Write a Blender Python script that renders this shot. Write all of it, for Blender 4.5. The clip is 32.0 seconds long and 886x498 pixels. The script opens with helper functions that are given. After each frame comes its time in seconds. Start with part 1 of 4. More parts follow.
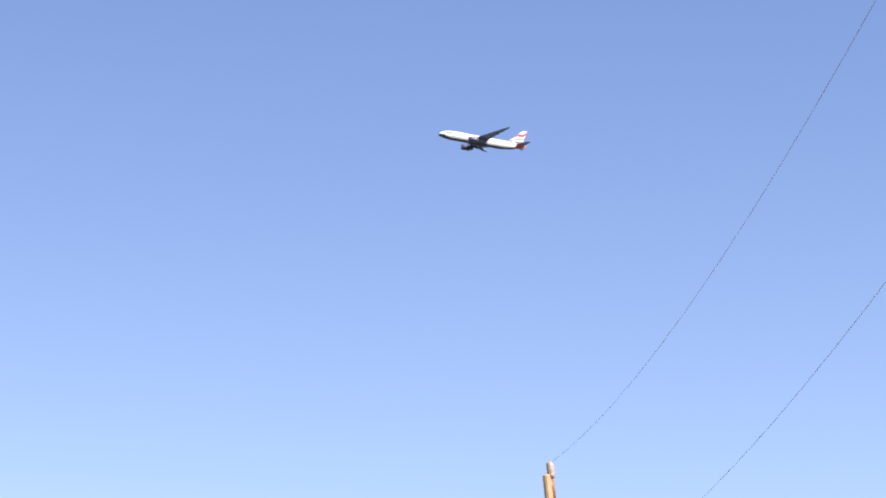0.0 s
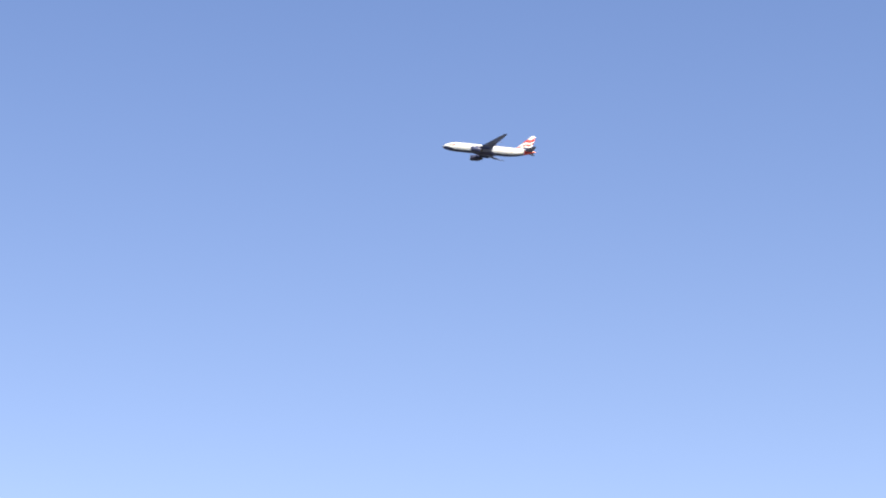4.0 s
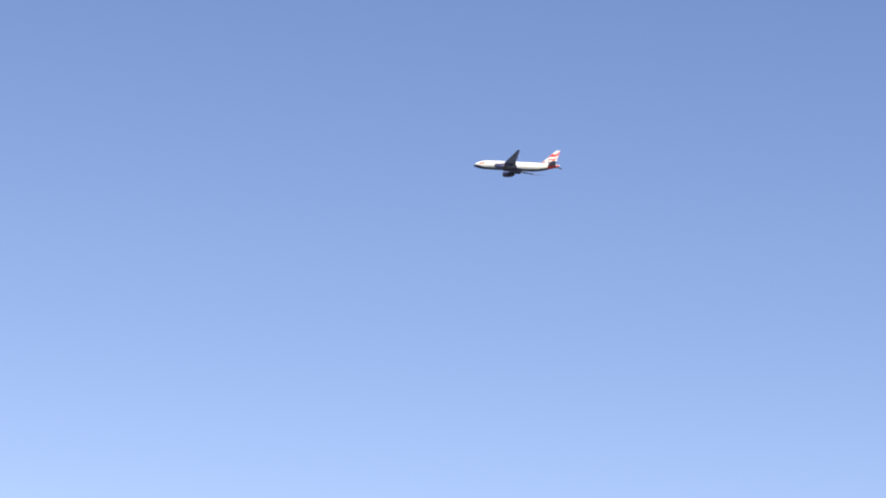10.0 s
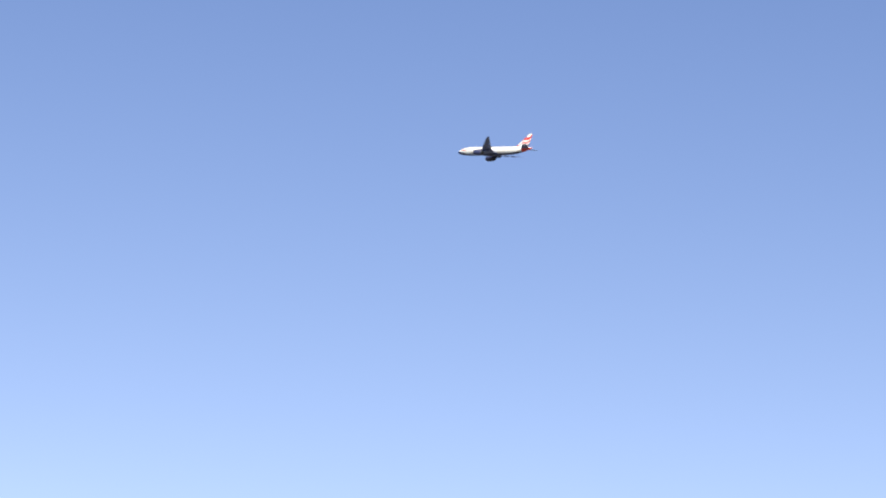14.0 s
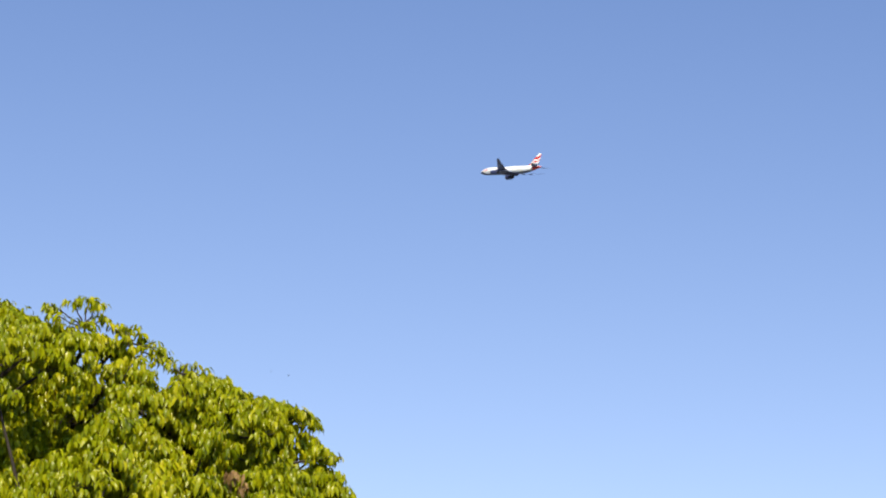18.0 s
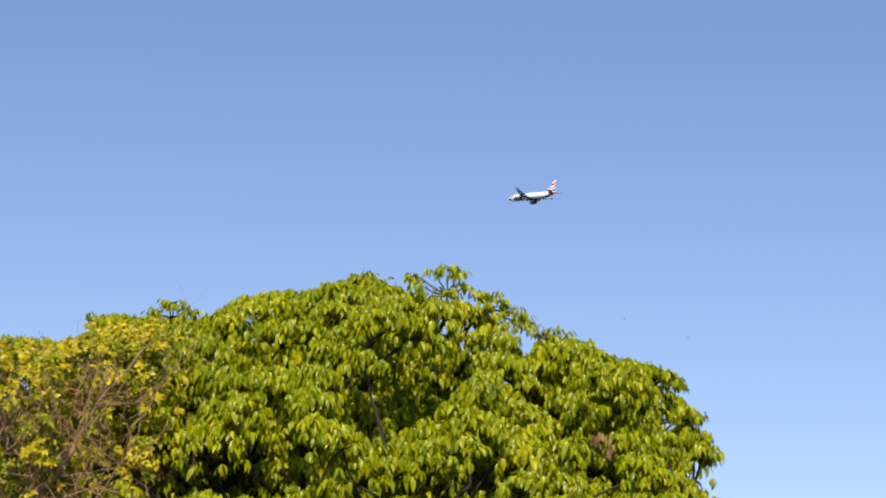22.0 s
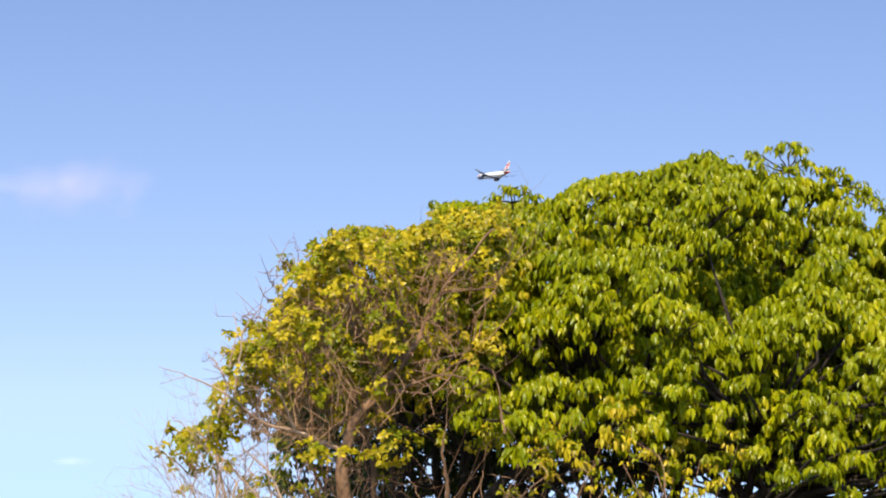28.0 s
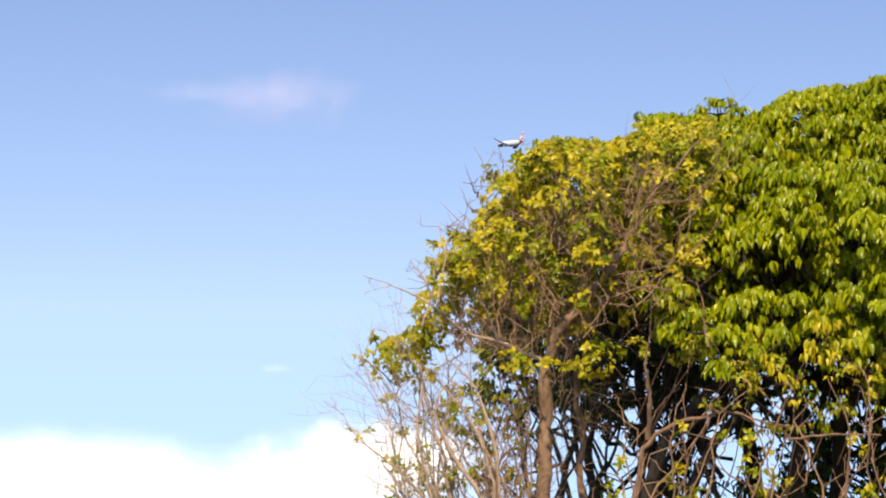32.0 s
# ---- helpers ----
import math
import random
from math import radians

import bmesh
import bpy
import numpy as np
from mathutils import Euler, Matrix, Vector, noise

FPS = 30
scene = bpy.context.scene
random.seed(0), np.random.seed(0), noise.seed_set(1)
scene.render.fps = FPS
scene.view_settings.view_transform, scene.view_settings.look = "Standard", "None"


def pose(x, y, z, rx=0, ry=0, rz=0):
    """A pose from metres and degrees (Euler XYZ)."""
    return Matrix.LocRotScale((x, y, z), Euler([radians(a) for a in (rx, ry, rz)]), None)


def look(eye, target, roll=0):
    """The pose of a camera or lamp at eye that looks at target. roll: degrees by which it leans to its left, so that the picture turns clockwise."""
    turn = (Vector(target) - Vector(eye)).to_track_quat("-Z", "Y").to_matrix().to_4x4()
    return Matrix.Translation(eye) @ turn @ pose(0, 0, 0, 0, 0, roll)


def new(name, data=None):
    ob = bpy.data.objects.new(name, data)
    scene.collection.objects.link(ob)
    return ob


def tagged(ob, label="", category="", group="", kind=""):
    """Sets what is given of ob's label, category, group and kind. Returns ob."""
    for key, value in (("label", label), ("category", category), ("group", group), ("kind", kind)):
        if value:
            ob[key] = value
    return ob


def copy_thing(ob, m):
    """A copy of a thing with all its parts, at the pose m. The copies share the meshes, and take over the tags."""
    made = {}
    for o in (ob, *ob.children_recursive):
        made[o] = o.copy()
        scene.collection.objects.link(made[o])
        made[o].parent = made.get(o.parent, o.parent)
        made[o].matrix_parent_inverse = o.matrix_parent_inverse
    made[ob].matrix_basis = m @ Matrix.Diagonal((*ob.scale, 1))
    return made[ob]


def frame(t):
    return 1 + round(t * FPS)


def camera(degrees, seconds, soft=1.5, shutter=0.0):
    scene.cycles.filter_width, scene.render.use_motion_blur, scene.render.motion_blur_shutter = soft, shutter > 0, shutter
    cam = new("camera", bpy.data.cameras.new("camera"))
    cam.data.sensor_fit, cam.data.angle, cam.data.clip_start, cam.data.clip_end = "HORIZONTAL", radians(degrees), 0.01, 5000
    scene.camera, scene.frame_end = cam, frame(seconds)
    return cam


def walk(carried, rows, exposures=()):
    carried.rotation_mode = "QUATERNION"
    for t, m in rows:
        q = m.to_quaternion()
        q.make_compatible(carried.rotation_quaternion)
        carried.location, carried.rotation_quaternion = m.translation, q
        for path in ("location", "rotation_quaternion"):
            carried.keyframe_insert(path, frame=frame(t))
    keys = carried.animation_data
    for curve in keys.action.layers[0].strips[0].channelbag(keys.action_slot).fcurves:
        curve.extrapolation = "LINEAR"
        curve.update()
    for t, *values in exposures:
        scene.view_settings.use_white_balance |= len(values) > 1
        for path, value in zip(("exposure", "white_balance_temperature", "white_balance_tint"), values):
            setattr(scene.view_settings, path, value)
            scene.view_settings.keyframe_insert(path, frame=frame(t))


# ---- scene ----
EYE = Vector((0.0, 0.0, 1.6))
cam = camera(16.96, 32.0, soft=2.05)


def aim(yaw, pitch, roll):
    """A pose at the eye: yaw to the left of +y, pitch up, roll as look() takes it, in degrees."""
    a, b = radians(yaw), radians(pitch)
    way = Vector((-math.sin(a) * math.cos(b), math.cos(a) * math.cos(b), math.sin(b)))
    return look(EYE, EYE + way, roll)


walk(cam, [
    (0, aim(-50.86, 17.70, -3.01)),
    (0.5, aim(-50.04, 18.19, -3.10)),
    (1, aim(-48.31, 18.48, -3.72)),
    (1.5, aim(-46.46, 18.25, -3.41)),
    (2, aim(-45.21, 18.15, -3.78)),
    (2.5, aim(-43.34, 18.16, -3.47)),
    (3, aim(-42.14, 18.49, -3.34)),
    (3.5, aim(-41.02, 18.83, -3.39)),
    (5.5, aim(-35.27, 19.53, -2.10)),
    (6, aim(-33.50, 19.73, -2.02)),
    (6.5, aim(-32.11, 19.70, -1.57)),
    (7, aim(-30.89, 19.61, -1.07)),
    (7.5, aim(-29.49, 19.64, -0.65)),
    (8, aim(-28.12, 19.60, -0.32)),
    (8.5, aim(-26.76, 19.49, -0.11)),
    (9, aim(-25.36, 19.62, -0.06)),
    (9.5, aim(-24.16, 19.72, 0.31)),
    (10, aim(-22.66, 19.57, 0.78)),
    (10.5, aim(-21.42, 19.54, 0.85)),
    (11, aim(-20.56, 19.45, 0.74)),
    (11.5, aim(-19.42, 19.20, 0.54)),
    (12, aim(-18.29, 19.11, 0.48)),
    (12.5, aim(-17.08, 19.03, 0.45)),
    (13, aim(-15.71, 18.75, 0.53)),
    (13.5, aim(-14.23, 18.55, 0.64)),
    (15.5, aim(-10.62, 18.45, 0.37)),
    (16, aim(-9.13, 18.25, 0.45)),
    (16.5, aim(-7.41, 18.14, 0.35)),
    (17, aim(-6.46, 18.07, 0.75)),
    (17.5, aim(-5.57, 17.89, 0.92)),
    (18, aim(-4.46, 17.63, 1.27)),
    (18.5, aim(-3.55, 17.45, 0.90)),
    (19, aim(-2.78, 17.47, 0.62)),
    (19.5, aim(-1.74, 17.44, 0.73)),
    (20, aim(-0.72, 17.37, 0.72)),
    (20.5, aim(0.27, 17.57, 0.54)),
    (21, aim(1.75, 17.59, 0.51)),
    (21.5, aim(2.39, 17.11, 0.88)),
    (22, aim(2.75, 16.75, 1.16)),
    (22.5, aim(3.18, 16.23, 1.12)),
    (23, aim(3.84, 15.87, 1.40)),
    (23.5, aim(4.68, 15.69, 1.49)),
    (24, aim(5.42, 15.70, 1.63)),
    (24.5, aim(5.82, 15.37, 1.38)),
    (25, aim(6.32, 15.05, 1.15)),
    (25.5, aim(6.85, 14.85, 1.39)),
    (26, aim(7.61, 14.89, 1.18)),
    (26.5, aim(8.56, 15.03, 1.50)),
    (28.5, aim(9.86, 14.10, 1.35)),
    (29, aim(10.58, 13.90, 1.94)),
    (29.5, aim(11.31, 13.66, 1.65)),
    (30, aim(11.95, 13.59, 1.66)),
    (30.5, aim(12.66, 13.60, 1.31)),
    (31, aim(13.13, 13.35, 1.89)),
    (31.5, aim(13.30, 12.92, 2.32)),
    (32, aim(13.50, 12.50, 2.62)),
], exposures=[(0.0, 1.0, 6500, 10), (1.0, 1.06, 6500, 10), (2.0, 0.98, 6500, 10), (3.0, 0.94, 6500, 10), (6.0, 0.8, 6500, 10), (9.0, 0.74, 6500, 10), (13.0, 0.7, 6450, 10), (17.0, 0.6, 6180, 8), (19.0, 0.5, 6120, 7), (22.0, 0.48, 6070, 5), (24.0, 0.49, 6070, 5), (26.0, 0.56, 6100, 6), (29.0, 0.63, 6200, 8), (30.0, 0.62, 6270, 8), (32.0, 0.54, 6270, 8)])

# ---- sky and sun ----
SUN_AZ, SUN_EL = 178.0, 40.0          # degrees clockwise from +y, degrees up
world = bpy.data.worlds.new("sky")
scene.world = world
world.use_nodes = True
wt = world.node_tree
sky = wt.nodes.new("ShaderNodeTexSky")
sky.sky_type, sky.sun_disc = "NISHITA", False
sky.sun_elevation, sky.sun_rotation = radians(SUN_EL), radians(SUN_AZ)
sky.air_density, sky.dust_density, sky.ozone_density, sky.altitude = 0.57, 1.5, 1.6, 0.0
hue = wt.nodes.new("ShaderNodeMix")
hue.data_type, hue.blend_type = "RGBA", "MULTIPLY"
hue.inputs[0].default_value = 1.0
hue.inputs[7].default_value = (1.125, 1.0, 0.99, 1.0)
wt.links.new(sky.outputs[0], hue.inputs[6])
# haze: the bright lower sky is whiter and brighter than clear air alone makes it
glare, cap, square = wt.nodes.new("ShaderNodeRGBToBW"), wt.nodes.new("ShaderNodeMath"), wt.nodes.new("ShaderNodeMath")
cap.operation, square.operation = "MINIMUM", "POWER"
cap.inputs[1].default_value, square.inputs[1].default_value = 2.85, 2.0
wt.links.new(hue.outputs[2], glare.inputs[0])
wt.links.new(glare.outputs[0], cap.inputs[0])
wt.links.new(cap.outputs[0], square.inputs[0])
haze, clear = wt.nodes.new("ShaderNodeVectorMath"), wt.nodes.new("ShaderNodeVectorMath")
haze.operation, clear.operation = "SCALE", "MULTIPLY_ADD"
haze.inputs[0].default_value = (0.283, 0.254, 0.100)
wt.links.new(square.outputs[0], haze.inputs["Scale"])
wt.links.new(hue.outputs[2], clear.inputs[0])
clear.inputs[1].default_value = (0.254, 0.549, 0.90)
wt.links.new(haze.outputs[0], clear.inputs[2])
wt.links.new(clear.outputs[0], wt.nodes["Background"].inputs[0])
wt.nodes["Background"].inputs[1].default_value = 0.15
sun_data = bpy.data.lights.new("sun", "SUN")
sun_data.energy, sun_data.angle, sun_data.color = 4.7, radians(0.55), (1.0, 0.82, 0.56)
sun = new("sun", sun_data)
sa, se = radians(SUN_AZ), radians(SUN_EL)
sun_dir = Vector((math.sin(sa) * math.cos(se), math.cos(sa) * math.cos(se), math.sin(se)))
sun.matrix_world = look(sun_dir * 60, (0, 0, 0))

# ---- materials ----


def material(name, colour, rough=0.6, metal=0.0):
    m = bpy.data.materials.new(name)
    m.use_nodes = True
    b = m.node_tree.nodes["Principled BSDF"]
    b.inputs["Base Color"].default_value = (*colour, 1)
    b.inputs["Roughness"].default_value, b.inputs["Metallic"].default_value = rough, metal
    return m


def node(m, kind, **values):
    n = m.node_tree.nodes.new(kind)
    for key, value in values.items():
        n.inputs[key.replace("_", " ")].default_value = value
    return n


def link(m, a, b):
    m.node_tree.links.new(a, b)


def ramp(m, fac, stops):
    n = m.node_tree.nodes.new("ShaderNodeValToRGB")
    e = n.color_ramp.elements
    while len(e) < len(stops):
        e.new(0.5)
    for k, (at, c) in enumerate(stops):
        e[k].position, e[k].color = at, (*c, 1)
    link(m, fac, n.inputs[0])
    return n


def weathered(name, stops, rough=0.7, scale=3.0, fine=40.0, bump=0.2, metal=0.0, stretch=(1, 1, 1), dist=0.01):
    """A surface with coarse and fine variation of colour and relief."""
    m = material(name, stops[0][1], rough, metal)
    b = m.node_tree.nodes["Principled BSDF"]
    co = m.node_tree.nodes.new("ShaderNodeTexCoord")
    mp = node(m, "ShaderNodeMapping", Scale=stretch)
    link(m, co.outputs["Object"], mp.inputs[0])
    big, small = node(m, "ShaderNodeTexNoise", Scale=scale, Detail=4.0), node(m, "ShaderNodeTexNoise", Scale=fine, Detail=3.0)
    link(m, mp.outputs[0], big.inputs[0])
    link(m, mp.outputs[0], small.inputs[0])
    mix = m.node_tree.nodes.new("ShaderNodeMath")
    mix.operation = "MULTIPLY_ADD"
    link(m, small.outputs[0], mix.inputs[0])
    mix.inputs[1].default_value = 0.5
    half = m.node_tree.nodes.new("ShaderNodeMath")
    half.operation = "MULTIPLY"
    half.inputs[1].default_value = 0.5
    link(m, big.outputs[0], half.inputs[0])
    link(m, half.outputs[0], mix.inputs[2])
    link(m, ramp(m, mix.outputs[0], stops).outputs[0], b.inputs["Base Color"])
    bp = node(m, "ShaderNodeBump", Strength=bump, Distance=dist)
    link(m, small.outputs[0], bp.inputs["Height"])
    link(m, bp.outputs[0], b.inputs["Normal"])
    return m


def leaf_material(name, stops, gloss=0.26, through_light=0.25):
    """Leaves that differ one by one and patch by patch, and let some light through."""
    m = material(name, stops[0][1], gloss)
    b = m.node_tree.nodes["Principled BSDF"]
    b.inputs["Specular IOR Level"].default_value = 0.16
    geo, info = m.node_tree.nodes.new("ShaderNodeNewGeometry"), m.node_tree.nodes.new("ShaderNodeObjectInfo")
    add = m.node_tree.nodes.new("ShaderNodeMath")
    add.operation = "ADD"
    link(m, geo.outputs["Random Per Island"], add.inputs[0])
    link(m, info.outputs["Random"], add.inputs[1])
    frac = m.node_tree.nodes.new("ShaderNodeMath")
    frac.operation = "FRACT"
    link(m, add.outputs[0], frac.inputs[0])
    patch = node(m, "ShaderNodeTexNoise", Scale=1.1, Detail=2.0)
    link(m, geo.outputs["Position"], patch.inputs[0])
    mix = m.node_tree.nodes.new("ShaderNodeMath")
    mix.operation = "MULTIPLY_ADD"
    link(m, patch.outputs[0], mix.inputs[0])
    mix.inputs[1].default_value = 0.7
    half = m.node_tree.nodes.new("ShaderNodeMath")
    half.operation = "MULTIPLY_ADD"
    half.inputs[1].default_value, half.inputs[2].default_value = 0.55, -0.12
    link(m, frac.outputs[0], half.inputs[0])
    link(m, half.outputs[0], mix.inputs[2])
    col = ramp(m, mix.outputs[0], stops)
    link(m, col.outputs[0], b.inputs["Base Color"])
    vein = node(m, "ShaderNodeTexNoise", Scale=90.0, Detail=2.0)
    link(m, geo.outputs["Position"], vein.inputs[0])
    bp = node(m, "ShaderNodeBump", Strength=0.25, Distance=0.004)
    link(m, vein.outputs[0], bp.inputs["Height"])
    link(m, bp.outputs[0], b.inputs["Normal"])
    tr = m.node_tree.nodes.new("ShaderNodeBsdfTranslucent")
    link(m, col.outputs[0], tr.inputs[0])
    both = m.node_tree.nodes.new("ShaderNodeMixShader")
    both.inputs[0].default_value = through_light
    link(m, b.outputs[0], both.inputs[1])
    link(m, tr.outputs[0], both.inputs[2])
    link(m, both.outputs[0], m.node_tree.nodes["Material Output"].inputs[0])
    return m


LEAF = leaf_material("green_leaf", [(0.0, (0.068, 0.099, 0.001)), (0.35, (0.162, 0.190, 0.001)), (0.7, (0.272, 0.278, 0.001)), (1.0, (0.490, 0.415, 0.012))])
YELLOW_LEAF = leaf_material("yellowing_leaf", [(0.0, (0.152, 0.133, 0.003)), (0.4, (0.330, 0.276, 0.006)), (0.75, (0.520, 0.396, 0.016)), (1.0, (0.620, 0.400, 0.070))])
OLIVE_LEAF = leaf_material("olive_leaf", [(0.0, (0.066, 0.082, 0.002)), (0.35, (0.150, 0.165, 0.003)), (0.7, (0.265, 0.258, 0.005)), (1.0, (0.430, 0.370, 0.020))])
# small leaves whose dark colour carries the shade under the big crown
SHADE_LEAF = leaf_material("small_shade_leaf", [(0.0, (0.018, 0.030, 0.008)), (0.5, (0.035, 0.055, 0.012)), (1.0, (0.065, 0.085, 0.016))], 0.4, 0.2)
DEAD_LEAF = leaf_material("dead_leaf", [(0.0, (0.12, 0.070, 0.028)), (0.5, (0.22, 0.135, 0.055)), (1.0, (0.34, 0.23, 0.10))], 0.6, 0.2)
# bark colour lowered to hold the shade that the limbs stand in
BARK_SHADED = weathered("shaded_bark", [(0.25, (0.012, 0.008, 0.006)), (0.6, (0.032, 0.021, 0.014)), (0.9, (0.070, 0.048, 0.033))], 0.9, 2.5, 22, 0.6, stretch=(1, 1, 0.35), dist=0.03)
BARK_PALE = weathered("brown_bark", [(0.25, (0.080, 0.040, 0.021)), (0.55, (0.210, 0.118, 0.064)), (0.85, (0.40, 0.26, 0.16))], 0.85, 2.2, 14, 0.9, stretch=(1, 1, 0.6), dist=0.03)
# pale bare wood of the thin side, sunlight put into its colour
SUNLIT_WOOD = weathered("sunlit_wood", [(0.25, (0.20, 0.120, 0.075)), (0.55, (0.40, 0.275, 0.190)), (0.85, (0.62, 0.48, 0.37))], 0.85, 2.2, 18, 0.6, stretch=(1, 1, 0.6), dist=0.02)
TWIG = weathered("dry_twig", [(0.25, (0.12, 0.062, 0.032)), (0.6, (0.28, 0.158, 0.086)), (0.9, (0.46, 0.30, 0.19))], 0.85, 2.0, 30, 0.3)
GRASS = weathered("dry_grass", [(0.3, (0.055, 0.055, 0.040)), (0.55, (0.105, 0.098, 0.078)), (0.8, (0.17, 0.155, 0.125))], 0.95, 0.4, 9, 0.6, dist=0.05)

# ---- mesh helpers ----


def raw_mesh(name, verts, tris, smooth=True):
    """A mesh from arrays of points and triangles."""
    me = bpy.data.meshes.new(name)
    verts, tris = np.asarray(verts, np.float32), np.asarray(tris, np.int32)
    me.vertices.add(len(verts))
    me.vertices.foreach_set("co", verts.ravel())
    me.loops.add(tris.size)
    me.loops.foreach_set("vertex_index", tris.ravel())
    me.polygons.add(len(tris))
    me.polygons.foreach_set("loop_start", np.arange(0, tris.size, 3, dtype=np.int32))
    me.polygons.foreach_set("use_smooth", np.full(len(tris), smooth))
    me.update(calc_edges=True)
    return me


def part(name, data, mat, parent=None, label=""):
    """Links a bmesh or a mesh as one object, under a thing or a part if one is given."""
    if isinstance(data, bmesh.types.BMesh):
        bm, data = data, bpy.data.meshes.new(name)
        bmesh.ops.recalc_face_normals(bm, faces=bm.faces)
        bm.to_mesh(data)
        bm.free()
        for poly in data.polygons:
            poly.use_smooth = True
    for one in (mat if isinstance(mat, (list, tuple)) else [mat]):
        data.materials.append(one)
    ob = new(name, data)
    ob.parent = parent
    return tagged(ob, label=label)


class Tubes:
    """Collects tapered, bent tubes into one mesh."""

    def __init__(self):
        self.v, self.f, self.n = [], [], 0

    def add(self, pts, radii, sides=6):
        pts = np.asarray(pts, float)
        way = np.gradient(pts, axis=0)
        way /= np.linalg.norm(way, axis=1, keepdims=True) + 1e-9
        ref = np.array([0.31, 0.83, 0.46])
        a = np.cross(way, ref)
        a /= np.linalg.norm(a, axis=1, keepdims=True) + 1e-9
        b = np.cross(way, a)
        ang = np.arange(sides) * 2 * np.pi / sides
        r = np.asarray(radii, float)[:, None, None]
        ring = pts[:, None] + r * (np.cos(ang)[None, :, None] * a[:, None] + np.sin(ang)[None, :, None] * b[:, None])
        k = len(pts)
        self.v.append(ring.reshape(-1, 3))
        i, j = np.meshgrid(np.arange(k - 1), np.arange(sides), indexing="ij")
        p, q = i * sides + j, i * sides + (j + 1) % sides
        self.f.append(np.stack([p, q, q + sides, p, q + sides, p + sides], -1).reshape(-1, 3) + self.n)
        tip = np.stack([np.full(sides - 2, (k - 1) * sides), (k - 1) * sides + np.arange(1, sides - 1), (k - 1) * sides + np.arange(2, sides)], -1)
        self.f.append(tip + self.n)
        self.n += k * sides

    def mesh(self, name):
        return raw_mesh(name, np.concatenate(self.v), np.concatenate(self.f))


def bent(points, steps, rng, wobble):
    """A smooth, slightly crooked line through the given points."""
    p = np.asarray(points, float)
    s = np.r_[0, np.cumsum(np.linalg.norm(np.diff(p, axis=0), axis=1))]
    t = np.linspace(0, s[-1], steps)
    line = np.stack([np.interp(t, s, p[:, k]) for k in range(3)], 1)
    for _ in range(2):
        line[1:-1] = 0.5 * line[1:-1] + 0.25 * (line[:-2] + line[2:])
    line[1:-1] += rng.normal(0, wobble, (steps - 2, 3))
    return line

# ---- ground ----
bm = bmesh.new()
rings = [0.0, 6, 15, 30, 60, 120, 300, 900, 2400, 4700]
prev = None
for r in rings:
    if r == 0:
        cur = [bm.verts.new((0, 0, 0))]
    else:
        cur = [bm.verts.new((r * math.cos(a), r * math.sin(a), 0.25 * noise.noise((r * math.cos(a) / 40, r * math.sin(a) / 40, 0)) * min(1, r / 40)))
               for a in (k * math.pi / 36 for k in range(72))]
    if prev:
        for k in range(72):
            if len(prev) == 1:
                bm.faces.new((prev[0], cur[k], cur[(k + 1) % 72]))
            else:
                bm.faces.new((prev[k], cur[k], cur[(k + 1) % 72], prev[(k + 1) % 72]))
    prev = cur
tagged(part("ground", bm, GRASS), "dry grass field reaching the horizon", "ground", kind="structure")

# ---- foliage helpers ----
LEAF_V = np.array([(0, 0, 0), (-0.175, 0.25, 0.05), (0, 0.27, -0.02), (0.175, 0.25, 0.05), (-0.165, 0.60, -0.04), (0, 0.63, -0.12), (0.165, 0.60, -0.04), (0, 0.97, -0.34)])
LEAF_F = np.array([(0, 2, 1), (0, 3, 2), (1, 2, 5), (1, 5, 4), (2, 3, 6), (2, 6, 5), (4, 5, 7), (5, 6, 7)])


def unit(a):
    return a / (np.linalg.norm(a, axis=-1, keepdims=True) + 1e-9)


def leaf_axes(way, face):
    """Columns across, along and normal of leaves that grow along way and face face."""
    y = unit(way)
    x = unit(np.cross(y, face))
    return np.stack([x, y, np.cross(x, y)], -1)


def whorl(place, out, rng, size, count, hang=1.0):
    """A spray of drooping leaves at a twig's end: their places, axes and lengths."""
    a = rng.uniform(0, 2 * np.pi) + np.arange(count) * 2.4 + rng.normal(0, 0.25, count)
    e = np.stack([np.cos(a), np.sin(a), 0 * a], -1) + 0.55 * np.array([out[0], out[1], 0.0])
    e = unit(e)
    drop = rng.uniform(0.55, 2.3, count)[:, None] * hang
    way = unit(e * rng.uniform(0.45, 1.0, count)[:, None] + np.array([0, 0, -1.0]) * drop + rng.normal(0, 0.16, (count, 3)))
    face = unit(e * 0.95 + np.array([0, -0.15, 0.55]) + rng.normal(0, 0.35, (count, 3)))
    return place + e * 0.02 + rng.normal(0, 0.012, (count, 3)), leaf_axes(way, face), size * rng.uniform(0.65, 1.25, count)


def rosette(place, out, rng, size, count):
    """Short leaves spread like a star round a twig's tip."""
    out = unit(np.asarray(out) + rng.normal(0, 0.3, 3))
    a = rng.uniform(0, 2 * np.pi) + np.arange(count) * 2.4 + rng.normal(0, 0.3, count)
    x = unit(np.cross(out, np.array([0.3, 0.1, 1.0])))
    e = np.cos(a)[:, None] * x + np.sin(a)[:, None] * np.cross(out, x)
    lift = rng.uniform(-0.1, 0.8, count)[:, None]
    way = unit(e + out * lift + np.array([0, 0, -0.22]))
    return place + e * 0.008, leaf_axes(way, unit(out - e * lift * 0.5 + rng.normal(0, 0.4, (count, 3)))) * np.array([1.45, 1.0, 1.0]), size * rng.uniform(0.6, 1.2, count)


